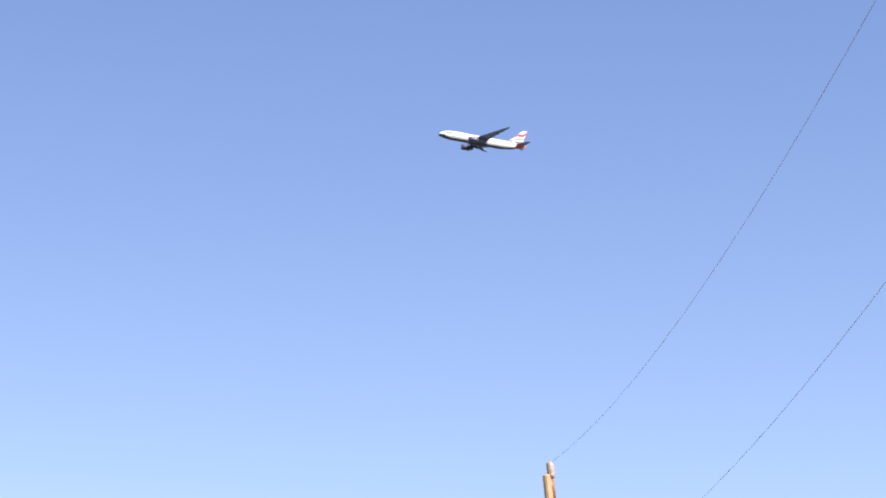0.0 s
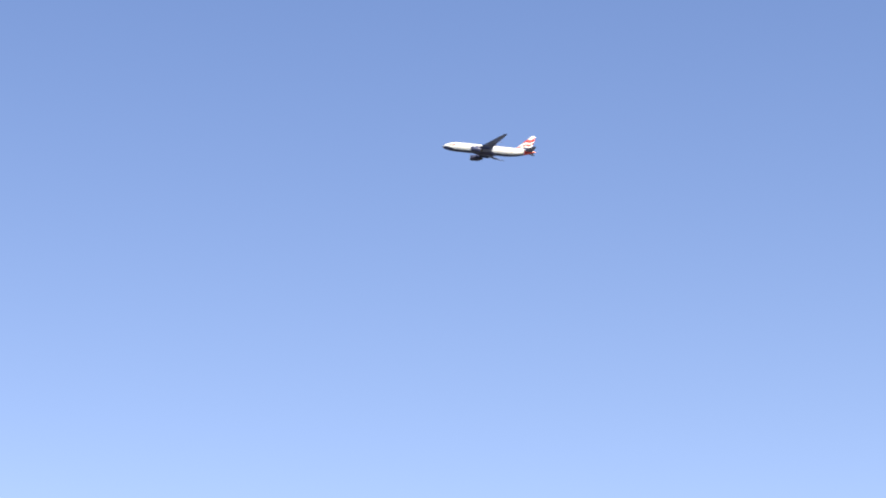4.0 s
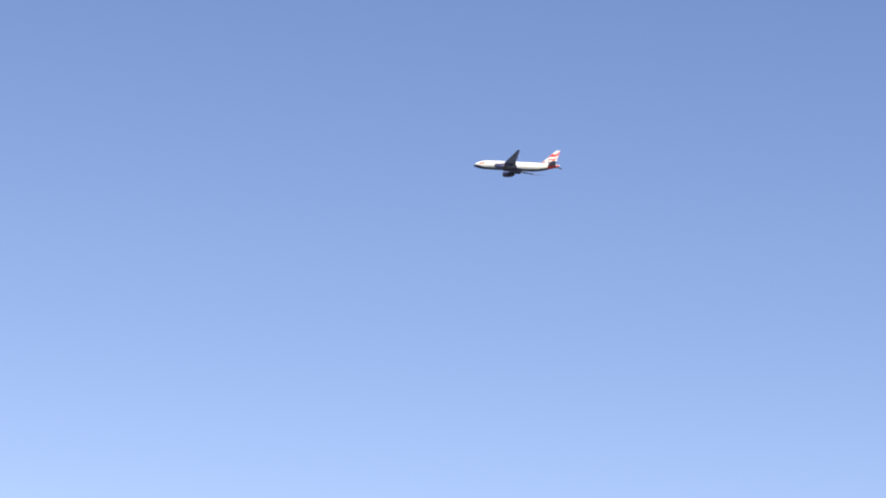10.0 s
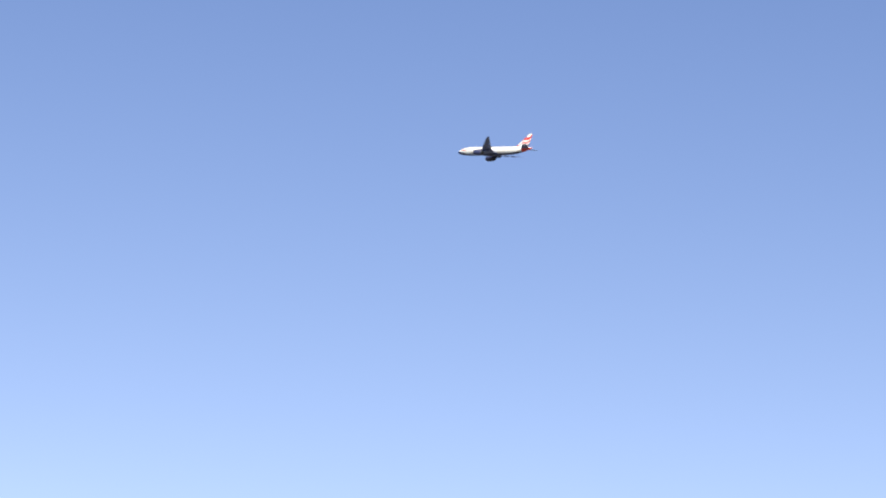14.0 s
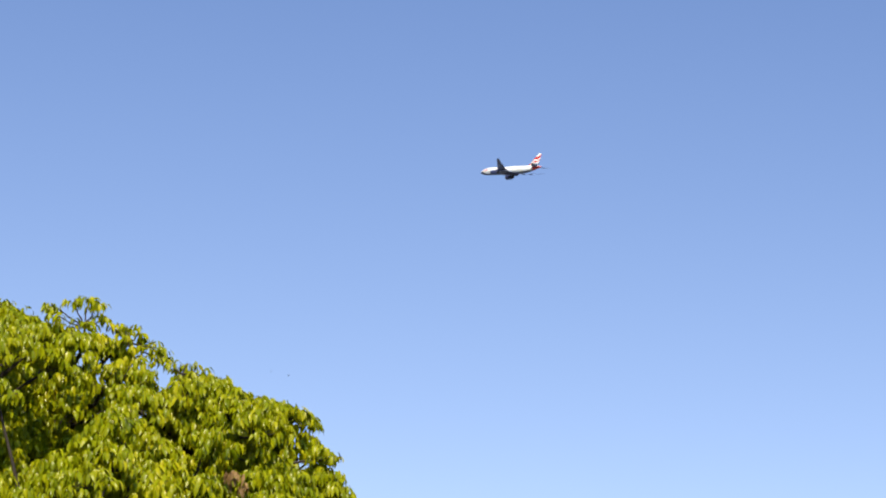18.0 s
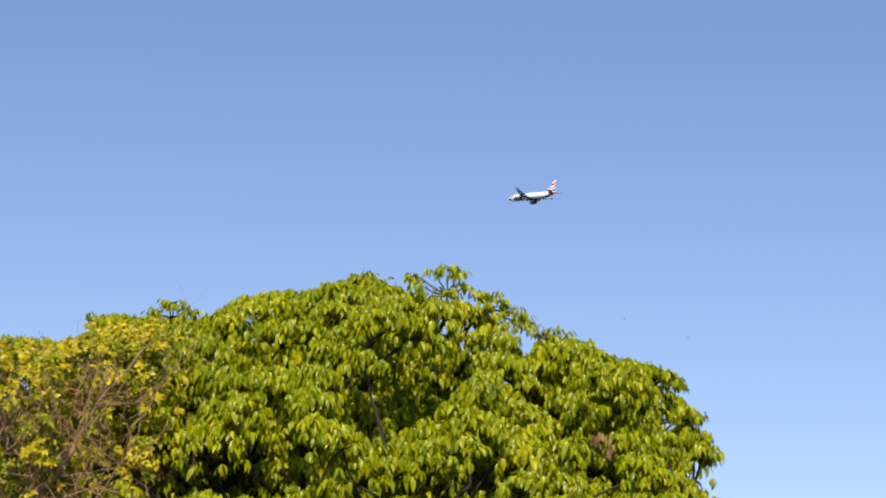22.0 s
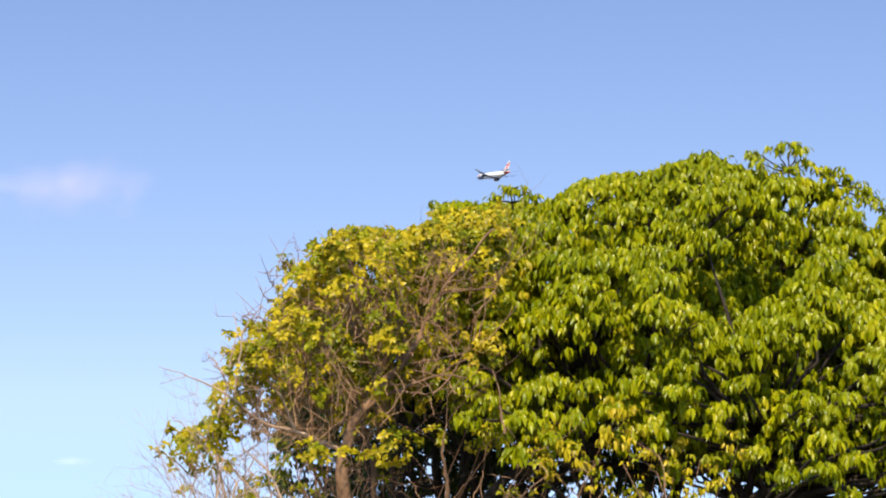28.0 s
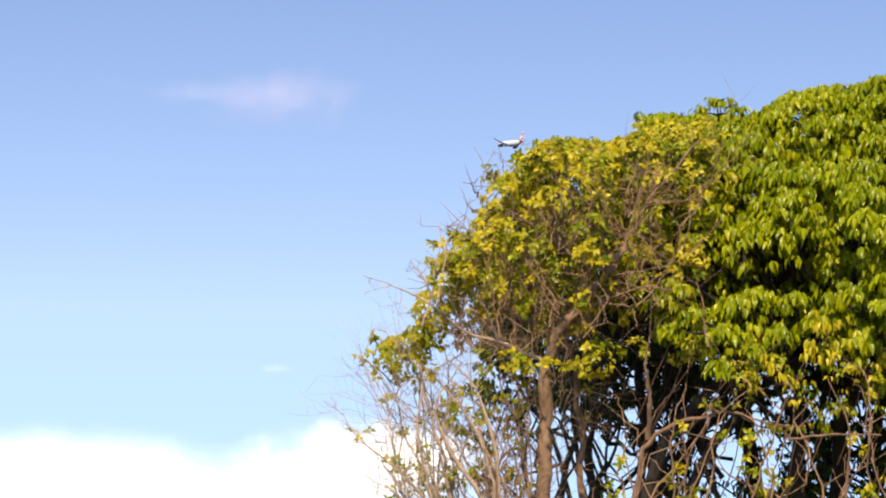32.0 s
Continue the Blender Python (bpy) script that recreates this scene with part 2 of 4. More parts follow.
class Leaves:
    def __init__(self):
        self.p, self.a, self.s = [], [], []

    def add(self, p, a, s):
        self.p.append(p), self.a.append(a), self.s.append(s)

    def done(self):
        return np.concatenate(self.p), np.concatenate(self.a), np.concatenate(self.s)


def leaves_mesh(name, p, a, s):
    v = np.einsum("nij,kj->nki", a, LEAF_V) * s[:, None, None] + p[:, None]
    f = LEAF_F[None] + (np.arange(len(p)) * len(LEAF_V))[:, None, None]
    return raw_mesh(name, v.reshape(-1, 3), f.reshape(-1, 3))


def spot(u, w, y):
    """The place at depth y of what stands at u across and w up in the upright plane 28 m ahead of the eye."""
    return np.array([u * y / 28.0, y, 1.6 + (w - 1.6) * y / 28.0])


# the crown's outline against the sky: across, and height
TOP_U = [-7.75, -7.52, -7.44, -7.22, -7.0, -6.85, -6.69, -6.52, -6.37, -6.2, -6.1, -6.05, -5.82, -5.57, -5.25, -4.97, -4.89, -4.8, -4.56, -4.33, -4.22, -4.0, -3.83, -3.78, -3.66, -3.38, -3.16, -2.71, -2.36, -2.09, -1.86, -1.5, -0.96, -0.79, -0.72, -0.52, -0.41, -0.19, -0.1, 0.01, 0.2, 0.33, 0.6, 0.9, 0.96, 1.0, 1.14, 1.2, 1.32, 1.38, 1.48, 1.77, 2.2, 2.5]
TOP_W = [6.3, 6.9, 7.05, 7.2, 7.4, 7.65, 7.95, 8.08, 8.42, 8.56, 8.72, 8.85, 9.02, 9.13, 9.10, 9.08, 9.15, 9.31, 9.34, 9.33, 9.33, 9.35, 9.33, 9.32, 9.36, 9.54, 9.59, 9.62, 9.74, 9.84, 9.70, 9.55, 9.49, 9.27, 8.95, 8.96, 9.25, 9.27, 9.14, 9.16, 9.09, 8.98, 8.92, 8.90, 8.80, 8.52, 8.47, 8.34, 7.95, 7.55, 7.38, 7.12, 6.2, 4.8]


def top_of(u):
    return np.interp(u, TOP_U, TOP_W)


def dome_y(u, w):
    """Depth of the crown's near side."""
    s = np.clip((top_of(u) - w) / 4.4, 0, 1)
    side = np.clip(1 - np.abs((u + 2.6) / 5.6) ** 3, 0, 1)
    lobes = 0.9 * noise.noise((u * 0.75, w * 1.05, 4.2)) * min(1.0, float(s) * 5)
    under = np.clip(top_of(u) - w - 2.5, 0, None) * (1.1 if u < -1.6 else 0.35)
    return 31.0 - 4.3 * np.sqrt(1 - (1 - s) ** 2) * np.sqrt(side) + lobes + under


GAPS = [(-3.20, 8.88, 0.17), (-1.70, 8.56, 0.25), (-1.93, 8.38, 0.25), (-1.21, 8.74, 0.11), (-1.27, 9.18, 0.07), (-3.83, 8.36, 0.15), (-4.25, 8.52, 0.10), (-2.89, 8.36, 0.11), (-2.85, 7.80, 0.16),
        (-3.04, 7.52, 0.10), (-2.56, 7.69, 0.10), (-2.03, 7.79, 0.09), (-1.98, 7.41, 0.13), (-1.70, 7.10, 0.12), (-1.38, 7.40, 0.11), (-1.14, 7.54, 0.11), (-1.30, 6.91, 0.16), (-0.95, 7.79, 0.12),
        (0.21, 8.20, 0.13), (0.10, 7.94, 0.10), (0.23, 7.67, 0.11), (0.30, 7.25, 0.13), (-0.11, 8.17, 0.05), (-0.37, 8.34, 0.05), (-0.57, 6.96, 0.10), (-0.32, 8.68, 0.06), (1.11, 7.82, 0.09),
        (1.11, 7.34, 0.10), (0.69, 8.56, 0.06), (0.55, 8.22, 0.06), (-4.07, 7.64, 0.12), (-3.62, 7.25, 0.08), (-3.23, 6.91, 0.10)]


def sky_hole(u, w):
    """Whether the lower foliage is open there."""
    n = noise.noise((u * 6.0, w * 6.0, 7.7)) + 0.8 * noise.noise((u * 13.0, w * 13.0, 1.3))
    return n > 0.08 - np.interp(u, [-4.6, -3.4], [0.75, 0.22]) * np.clip((6.7 - w) / 0.7, 0, 1) + 0.8 * np.clip((w - 6.8) / 0.8, 0, 1)


def skirt(u):
    """Height down to which the near side is leafy; below it one looks under the crown."""
    return np.interp(u, [-5.2, -4.6, -4.1, -2.3, -1.0, 0.3, 1.5], [7.9, 7.5, 6.95, 6.75, 6.6, 6.2, 5.2])


def fullness(u, w):
    """How leafy the green tree's near side is there, from 0 to 1."""
    west = np.clip((u + 5.9) / 1.3, 0, 1)
    return west * np.clip((w - skirt(u) + 0.2) / 0.5, 0, 1)


def limb_paths(rng):
    fork = spot(-3.1, 4.0, 31.5)
    ends = [(-4.9, 7.6, 31.0), (-3.9, 8.6, 31.8), (-2.6, 8.8, 30.6), (-1.4, 9.0, 31.4), (-0.1, 8.2, 30.6), (1.0, 6.9, 31.6), (-1.6, 7.0, 28.6), (-3.2, 7.3, 29.0), (-2.2, 8.0, 33.5), (0.4, 7.4, 33.4)]
    out = []
    for u, w, y in ends:
        e = spot(u, w, y)
        mid = fork * 0.5 + e * 0.5 + np.array([0.22 * (e[0] - fork[0]), 0.15 * (e[1] - fork[1]), -0.35])
        out.append(bent([fork, mid, e], 14, rng, 0.035))
    return fork, out


def green_tree():
    rng = np.random.default_rng(11)
    tree = tagged(new("broadleaf_tree"), "large spreading tree with dense glossy drooping yellow-green leaves", "tree")
    base = np.array([-3.5, 31.9, 0.0])
    tree.location = base
    fork, limbs = limb_paths(rng)
    tb = Tubes()
    line = bent([base - (0, 0, 0.1), base + (0.05, 0, 0.5), (base + fork) / 2 + (0.1, 0, 0), fork], 12, rng, 0.02)
    tb.add(line - base, np.interp(np.linspace(0, 1, 12), [0, 0.12, 1], [0.46, 0.33, 0.25]), 14)
    part("trunk", tb.mesh("trunk"), BARK_SHADED, tree, "rough bark, coloured dark for the crown's shade")
    nodes = []
    for path, r0 in (([(-4.55, 4.3, 30.2), (-4.18, 5.7, 29.8), (-3.92, 6.1, 29.7), (-3.6, 6.6, 29.7), (-2.8, 7.1, 29.9)], 0.085), ([(-4.9, 4.4, 30.4), (-5.10, 5.64, 30.0), (-5.3, 6.3, 30.0), (-5.5, 7.1, 30.0), (-5.3, 8.0, 30.3)], 0.065), ([(-4.75, 4.8, 28.9), (-4.55, 6.0, 28.6), (-4.2, 6.45, 28.6), (-3.8, 6.75, 28.7), (-3.1, 6.95, 29.2)], 0.10)):
        line = bent([base + (0, 0, 1.6)] + [spot(*q) for q in path], 22, rng, 0.02)
        tb = Tubes()
        tb.add(line - base, np.linspace(r0 * 1.4, r0 * 0.35, 22), 9)
        part("limb", tb.mesh("limb"), BARK_SHADED, tree)
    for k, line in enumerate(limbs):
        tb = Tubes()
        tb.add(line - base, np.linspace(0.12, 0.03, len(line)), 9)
        part("limb", tb.mesh("limb"), BARK_SHADED, tree)
        nodes.append(line)
    nodes = np.concatenate(nodes)
    # clumps: centre, radius
    clumps = []
    u = -5.4
    while u < 2.1:                                   # along the skyline
        r = rng.uniform(0.13, 0.24)
        w = min(top_of(u + d * (r + 0.08)) - math.sqrt(max(0, 1 - d * d)) * r * 0.85 for d in (-0.8, -0.4, 0, 0.4, 0.8))
        clumps.append((u, w, 30.9 + rng.uniform(-0.5, 0.5), r))
        u += rng.uniform(0.09, 0.17)
    clumps += [(u, w, 30.6 + 0.4 * math.sin(9 * u), 0.15) for u, w in ((0.78, 8.70), (0.88, 8.66), (0.88, 8.48), (0.97, 8.34), (1.05, 8.33), (1.02, 8.16), (1.13, 8.12), (1.18, 8.00), (0.95, 8.05), (0.98, 7.60), (1.14, 7.54), (1.24, 7.46), (1.34, 7.30), (1.45, 7.15))]
    clumps += [(-1.48, 9.40, 30.8, 0.15), (-1.25, 9.33, 30.8, 0.16), (-1.02, 9.30, 30.8, 0.15), (-0.90, 9.24, 30.8, 0.13)]
    tries = 0
    while tries < 14000 and len(clumps) < 640:        # over the near side
        tries += 1
        u, w, r = rng.uniform(-5.6, 2.4), rng.uniform(4.8, 9.6), rng.uniform(0.24, 0.46)
        fringe = w < skirt(u) + 0.95                 # loose sprays along the lower rim
        if fringe:
            r = rng.uniform(0.11, 0.22)
        if w + 0.75 * r > min(top_of(u - 0.6 * r), top_of(u), top_of(u + 0.7 * r + 0.12)):
            continue
        if rng.random() > fullness(u, w) * (0.5 if fringe else 1):
            continue
        if any((u - a) ** 2 + (w - b) ** 2 < (g + (0.9 if g > 0.18 else 0.55) * r) ** 2 for a, b, g in GAPS):
            continue
        y = dome_y(u, w) + rng.uniform(-0.1, 0.55)
        if any((u - c[0]) ** 2 + 1.3 * (w - c[1]) ** 2 + 0.12 * (y - c[2]) ** 2 < ((0.92 if fringe else 0.47) * (r + c[3])) ** 2 for c in clumps):
            continue
        clumps.append((u, w, y, r))
    front = len(clumps)
    shade = 0
    while shade < 330:                               # a shaded layer behind the near side
        u, w, r = rng.uniform(-4.6, 2.0), rng.uniform(5.2, 9.3), rng.uniform(0.32, 0.5)
        if w + r > top_of(u) or w + 0.5 * r > top_of(u + r + 0.1) or (u < -3.9 and w < 7.5):
            continue
        if (u + 3.17) ** 2 + (w - 8.82) ** 2 < 0.05 or (w < skirt(u) and rng.random() < 0.9):
            continue
        deep = any((u - a) ** 2 + (w - b) ** 2 < (g + 0.35) ** 2 for a, b, g in GAPS if g > 0.18)
        clumps.append((u, w, dome_y(u, w) + (rng.uniform(2.4, 3.2) if deep else rng.uniform(1.0, 2.1)) if w > skirt(u) + 0.2 else rng.uniform(30.2, 32.4), r))
        shade += 1
    for _ in range(110):                             # the far side, seen from behind alone
        u, w = rng.uniform(-5.4, 1.9), rng.uniform(5.4, 9.2)
        if w < top_of(u) - 0.5 and w < top_of(u + 0.6) - 0.2 and w > skirt(u) + 0.5 and (u > -3.3 or w > 7.7):
            clumps.append((u * 0.95, w * 0.97, 62.4 - dome_y(u, w) + rng.uniform(-0.4, 0.4), rng.uniform(0.4, 0.6)))
    crown, tb = Leaves(), Tubes()
    for k, (u, w, y, r) in enumerate(clumps):
        c = spot(u, w, y)
        out = unit(c - np.array([-2.6, 31.2, 6.2]))
        n = int((66 if k < front else 36) * (r / 0.4) ** 2) + 5
        d = unit(rng.normal(0, 1, (n, 3)) + 0.75 * out + np.array([0.05, -0.45 if k < front else 0.3, 0.75]))
        p = c + d * r * np.array([1.05, 1.05, 0.85]) * rng.uniform(0.72, 1.05, (n, 1))
        for q, o in zip(p, d):
            crown.add(*whorl(q, o, rng, rng.uniform(0.092, 0.126), int(rng.integers(6, 9))))
        own = Tubes() if k < 250 else tb
        near = nodes[np.argmin(((nodes - c) ** 2).sum(1) + 3.0 * np.clip(nodes[:, 2] - c[2] + 0.2, 0, None))]
        own.add(bent([near, (near + c) / 2 + rng.normal(0, 0.12, 3) - (0, 0, 0.08), c], 7, rng, 0.02) - base, np.linspace(0.034, 0.010, 7), 5)
        for q in p[:: max(1, n // 7)]:
            own.add(bent([c, (c + q) / 2 + rng.normal(0, 0.03, 3), q], 4, rng, 0.005) - base, [0.009, 0.007, 0.005, 0.003], 4)
        if k < 250:
            part("branch", own.mesh("branch"), BARK_SHADED, tree)
    # thin inner foliage
    for _ in range(3200):
        u, w = rng.uniform(-5.2, 2.2), rng.uniform(5.0, 9.2)
        if w > top_of(u) - 0.25 or any((u - a) ** 2 + (w - b) ** 2 < g * g * 0.5 for a, b, g in GAPS[:1]):
            continue
        if w > skirt(u) + 0.2:
            y = rng.uniform(dome_y(u, w) + (2.2 if any((u - a) ** 2 + (w - b) ** 2 < (g + 0.15) ** 2 for a, b, g in GAPS if g > 0.18) else 0.3), 33.2)
        elif rng.random() < 0.35 and not sky_hole(u, w):
            y = rng.uniform(30.4, 33.0)
        else:
            continue
        crown.add(*whorl(spot(u, w, y), np.array([0, -0.5, 0.3]), rng, 0.105, 5))
    for _ in range(2600):                            # the crown's inside, which shuts out the sky above the lower rim
        u, w = rng.uniform(-4.8, 1.2), rng.uniform(7.6, 9.3)
        if w > top_of(u) - 0.32 or w > min(top_of(u - 0.3), top_of(u + 0.3)) - 0.2 or (u + 3.14) ** 2 + (w - 8.82) ** 2 < 0.012:
            continue
        crown.add(*whorl(spot(u, w, rng.uniform(30.9, 33.2)), np.array([0, -0.5, 0.3]), rng, 0.150, 6))
    # loose sprigs that stand out of the skyline: root, then the rosettes that it carries
    for root, heads in (((-1.27, 9.40), ((-1.63, 9.82), (-1.55, 9.70), (-1.41, 9.88), (-1.27, 9.87), (-1.20, 9.82), (-1.12, 9.70), (-1.26, 9.66), (-1.15, 9.53), (-1.42, 9.60))),
                        ((-1.02, 9.38), ((-0.98, 9.62), (-0.88, 9.63), (-0.76, 9.55), (-0.66, 9.47), (-0.58, 9.42), (-0.53, 9.32), (-0.66, 9.36), (-0.82, 9.42), (-0.92, 9.50))),
                        ((-0.34, 9.02), ((-0.42, 9.24), (-0.30, 9.27), (-0.20, 9.22))), ((-4.0, 9.15), ((-4.20, 9.44), (-4.06, 9.52), (-3.96, 9.50), (-3.84, 9.42))),
                        ((-4.65, 9.08), ((-4.75, 9.36), (-4.62, 9.38), (-4.52, 9.36))), ((-2.1, 9.5), ((-2.12, 9.82), (-2.02, 9.78))), ((1.0, 8.0), ((1.24, 8.10), (1.29, 8.02), (1.14, 8.40)))):
        q0 = spot(*root, 30.7)
        fork = (q0 + np.mean([spot(*h, 30.7) for h in heads], 0)) / 2
        tb.add(bent([q0, fork], 4, rng, 0.006) - base, np.linspace(0.017, 0.012, 4), 5)
        for u, w in heads:
            c = spot(u, w - 0.04, 30.7 + rng.uniform(-0.25, 0.25))
            tb.add(bent([fork, fork * 0.45 + c * 0.55 - (0, 0, 0.03), c], 5, rng, 0.008) - base, np.linspace(0.011, 0.005, 5), 5)
            for q in c + rng.normal(0, 1, (5, 3)) * (0.05, 0.05, 0.02):
                crown.add(*whorl(q, np.array([0, -0.4, 0.2]), rng, 0.100, 6, 0.6))
    for _ in range(60):                              # a hollow in the near side
        c = spot(rng.uniform(-2.2, -1.4), rng.uniform(8.1, 8.9), rng.uniform(31.0, 32.4))
        for q in c + rng.normal(0, 0.12, (8, 3)):
            crown.add(*whorl(q, np.array([0, -0.4, 0.4]), rng, 0.1, 6))
    # thin dark branches added to fill the shade under the crown
    for _ in range(54):
        u, w = rng.uniform(-6.3, -3.4), rng.uniform(6.0, 7.9)
        root, e = spot(u * 0.4 - 2.8 + rng.uniform(-0.9, 0.9), rng.uniform(4.4, 6.4), 30.4), spot(u, w, rng.uniform(29.4, 31.8))
        tb.add(bent([root, (root + e) / 2 + rng.normal(0, 0.3, 3), e * 0.8 + root * 0.2 + rng.normal(0, 0.16, 3), e], 11, rng, 0.03) - base, np.linspace(rng.uniform(0.014, 0.034), 0.006, 11), 5)
    tagged(part("branchwork", tb.mesh("branchwork"), BARK_SHADED, tree), kind="stuff")
    # a few sprays that have turned yellow, and two that have withered
    for name, mat, label, spots in (("yellow_spray", YELLOW_LEAF, "yellowed leaves", ((-3.00, 7.29), (-2.95, 7.22), (-3.03, 7.01), (-2.98, 6.93), (-4.25, 7.90), (-3.45, 6.85), (-2.35, 6.90), (-0.62, 8.55), (0.62, 7.75))),
                                    ("withered_spray", DEAD_LEAF, "withered brown leaves", ((0.20, 8.16), (0.27, 8.08), (-0.11, 7.24)))):
        for u, w in spots:
            turned = Leaves()
            for q in spot(u, w, dome_y(u, w) + (0.2 if mat == DEAD_LEAF else -0.12)) + rng.normal(0, 0.045, (4, 3)):
                turned.add(*whorl(q, np.array([0, -0.6, 0.3]), rng, 0.1, 6))
            at, turn, size = turned.done()
            part(name, leaves_mesh(name, at - base, turn, size), mat, tree, label)
    p, a, s = crown.done()
    p = p - base
    # three hundred leaves of the near side are parts of their own
    pick = np.flatnonzero((p[:, 1] < -2.6) & (p[:, 2] > 6.2))
    own = rng.choice(pick, 300, replace=False)
    rest = np.setdiff1d(np.arange(len(p)), own)
    tagged(part("crown", leaves_mesh("crown", p[rest], a[rest], s[rest]), LEAF, tree), kind="stuff")
    one = raw_mesh("leaf", LEAF_V, LEAF_F)
    one.materials.append(LEAF)
    for k in own:
        leaf = new("leaf", one)
        leaf.parent = tree
        m = Matrix([[*row, x] for row, x in zip(a[k] * s[k], p[k])] + [[0, 0, 0, 1]])
        leaf.matrix_local = m
    return tree


def dry_tree():
    rng = np.random.default_rng(5)
    tree = tagged(new("dry_tree"), "half-bare tree with pale bark, dry tangled twigs and sparse yellowing leaves", "tree")
    base = np.array([-5.25, 27.6, 0.0])
    tree.location = base
    tips, made = [], []

    def grow(pts, r0, r1):
        """A stem or branch along pts (across, height and depth), tapering from r0 to r1."""
        k = len(made)
        path = [spot(*q) for q in pts]
        if k < 5:
            path = [base + rng.normal(0, 0.06, 3) * (1, 1, 0) - (0, 0, 0.05)] + path
        line = bent(path, (6 if k < 5 else 4) * len(path), rng, 0.012 if k < 5 else 0.004)
        tb = Tubes()
        along = np.linspace(0, 1, len(line))
        rad = (np.interp(along, [0, 0.72, 0.79, 0.87, 1], [r0, 0.058, 0.045, 0.020, r1]) if k == 0 else r1 + (r0 - r1) * (1 - along)) * rng.uniform(0.84, 1.18, len(line))
        tb.add(line - base, rad, 9)
        bare = pts[-1][0] < -6.45
        part("stem" if k < 4 else "branch", tb.mesh("stem"), SUNLIT_WOOD if bare else BARK_PALE, tree, "bare branch in a pale sunlit tone" if bare else "")
        outer = line[len(line) // 3:] if k < 5 else line
        tips.extend([(q, unit(outer[min(i + 1, len(outer) - 1)] - outer[max(i - 1, 0)])) for i, q in enumerate(outer) if q[2] > 4.6])
        made.append(line)

    grow([(-5.46, 2.6, 27.3), (-5.62, 5.0, 27.2), (-5.60, 6.03, 27.1), (-5.63, 6.59, 27.1), (-5.67, 6.84, 27.1), (-5.54, 7.10, 27.1), (-5.35, 7.43, 27.1), (-5.05, 7.74, 27.2), (-4.91, 7.99, 27.2), (-4.81, 8.22, 27.2), (-4.70, 8.44, 27.2), (-4.48, 8.69, 27.2), (-4.29, 8.95, 27.2), (-4.19, 9.06, 27.2)], 0.112, 0.009)
    grow([(-5.3, 2.2, 27.5), (-4.85, 4.6, 27.5), (-4.65, 6.02, 27.4), (-4.53, 6.14, 27.4), (-4.33, 6.28, 27.4), (-4.22, 6.28, 27.4), (-4.00, 6.33, 27.4), (-3.81, 6.40, 27.4), (-3.64, 6.29, 27.3), (-3.43, 6.24, 27.3), (-3.1, 6.23, 27.3)], 0.092, 0.006)
    grow([(-5.5, 2.3, 27.4), (-6.3, 4.6, 27.0), (-6.66, 6.03, 26.9), (-6.76, 6.27, 26.9), (-6.84, 6.55, 26.9), (-6.92, 6.83, 26.9), (-6.96, 7.11, 26.9)], 0.06, 0.008)
    grow([(-5.5, 2.0, 27.5), (-5.2, 5.0, 28.2), (-5.25, 5.9, 28.4), (-5.3, 6.6, 28.4), (-5.55, 7.4, 28.3), (-5.8, 8.2, 28.2), (-5.95, 8.9, 28.2)], 0.08, 0.010)
    grow([(-5.5, 2.2, 27.5), (-6.0, 5.0, 26.9), (-6.21, 6.03, 26.8), (-6.39, 6.32, 26.8), (-6.68, 6.60, 26.7), (-6.92, 6.88, 26.7), (-7.16, 7.11, 26.6)], 0.05, 0.007)
    grow([(-5.66, 6.86, 27.1), (-5.84, 6.93, 27.0), (-6.13, 7.06, 26.9), (-6.41, 7.11, 26.8), (-6.56, 7.21, 26.7), (-6.71, 7.35, 26.6), (-6.95, 7.50, 26.5), (-7.18, 7.60, 26.4), (-7.53, 7.72, 26.3)], 0.022, 0.003)
    grow([(-5.05, 7.74, 27.2), (-5.30, 7.83, 27.1), (-5.48, 7.94, 27.0), (-5.62, 8.17, 27.0), (-5.63, 8.49, 27.0), (-5.63, 8.75, 27.0), (-5.64, 8.98, 27.0)], 0.022, 0.005)
    grow([(-5.63, 8.49, 27.0), (-5.43, 8.51, 26.9), (-5.26, 8.44, 26.9), (-5.09, 8.16, 26.9)], 0.013, 0.004)
    grow([(-5.05, 7.9, 27.1), (-5.08, 8.05, 27.0), (-5.15, 8.45, 26.9), (-5.27, 8.74, 26.9), (-5.43, 9.0, 26.9)], 0.014, 0.004)
    grow([(-4.70, 8.43, 27.2), (-4.42, 8.44, 27.0), (-4.14, 8.47, 26.8)], 0.014, 0.005)
    grow([(-4.61, 6.09, 27.4), (-4.60, 6.31, 27.3), (-4.60, 6.53, 27.2), (-4.67, 6.81, 27.1), (-4.62, 7.1, 27.0)], 0.030, 0.007)
    grow([(-5.50, 7.2, 27.1), (-5.29, 7.37, 27.0), (-5.07, 7.47, 26.9), (-4.68, 7.60, 26.8), (-4.43, 7.56, 26.8)], 0.020, 0.007)
    grow([(-4.68, 7.60, 26.8), (-4.60, 7.67, 26.8), (-4.43, 7.75, 26.7)], 0.010, 0.005)
    grow([(-5.15, 7.45, 26.9), (-4.79, 7.39, 26.8), (-4.75, 7.19, 26.7)], 0.010, 0.005)
    grow([(-5.05, 7.70, 27.2), (-4.69, 7.76, 27.0), (-4.46, 7.80, 26.9)], 0.012, 0.005)
    grow([(-6.0, 5.0, 26.9), (-6.10, 6.03, 26.7), (-6.22, 6.32, 26.7), (-6.35, 6.65, 26.6), (-6.64, 6.88, 26.6)], 0.026, 0.006)
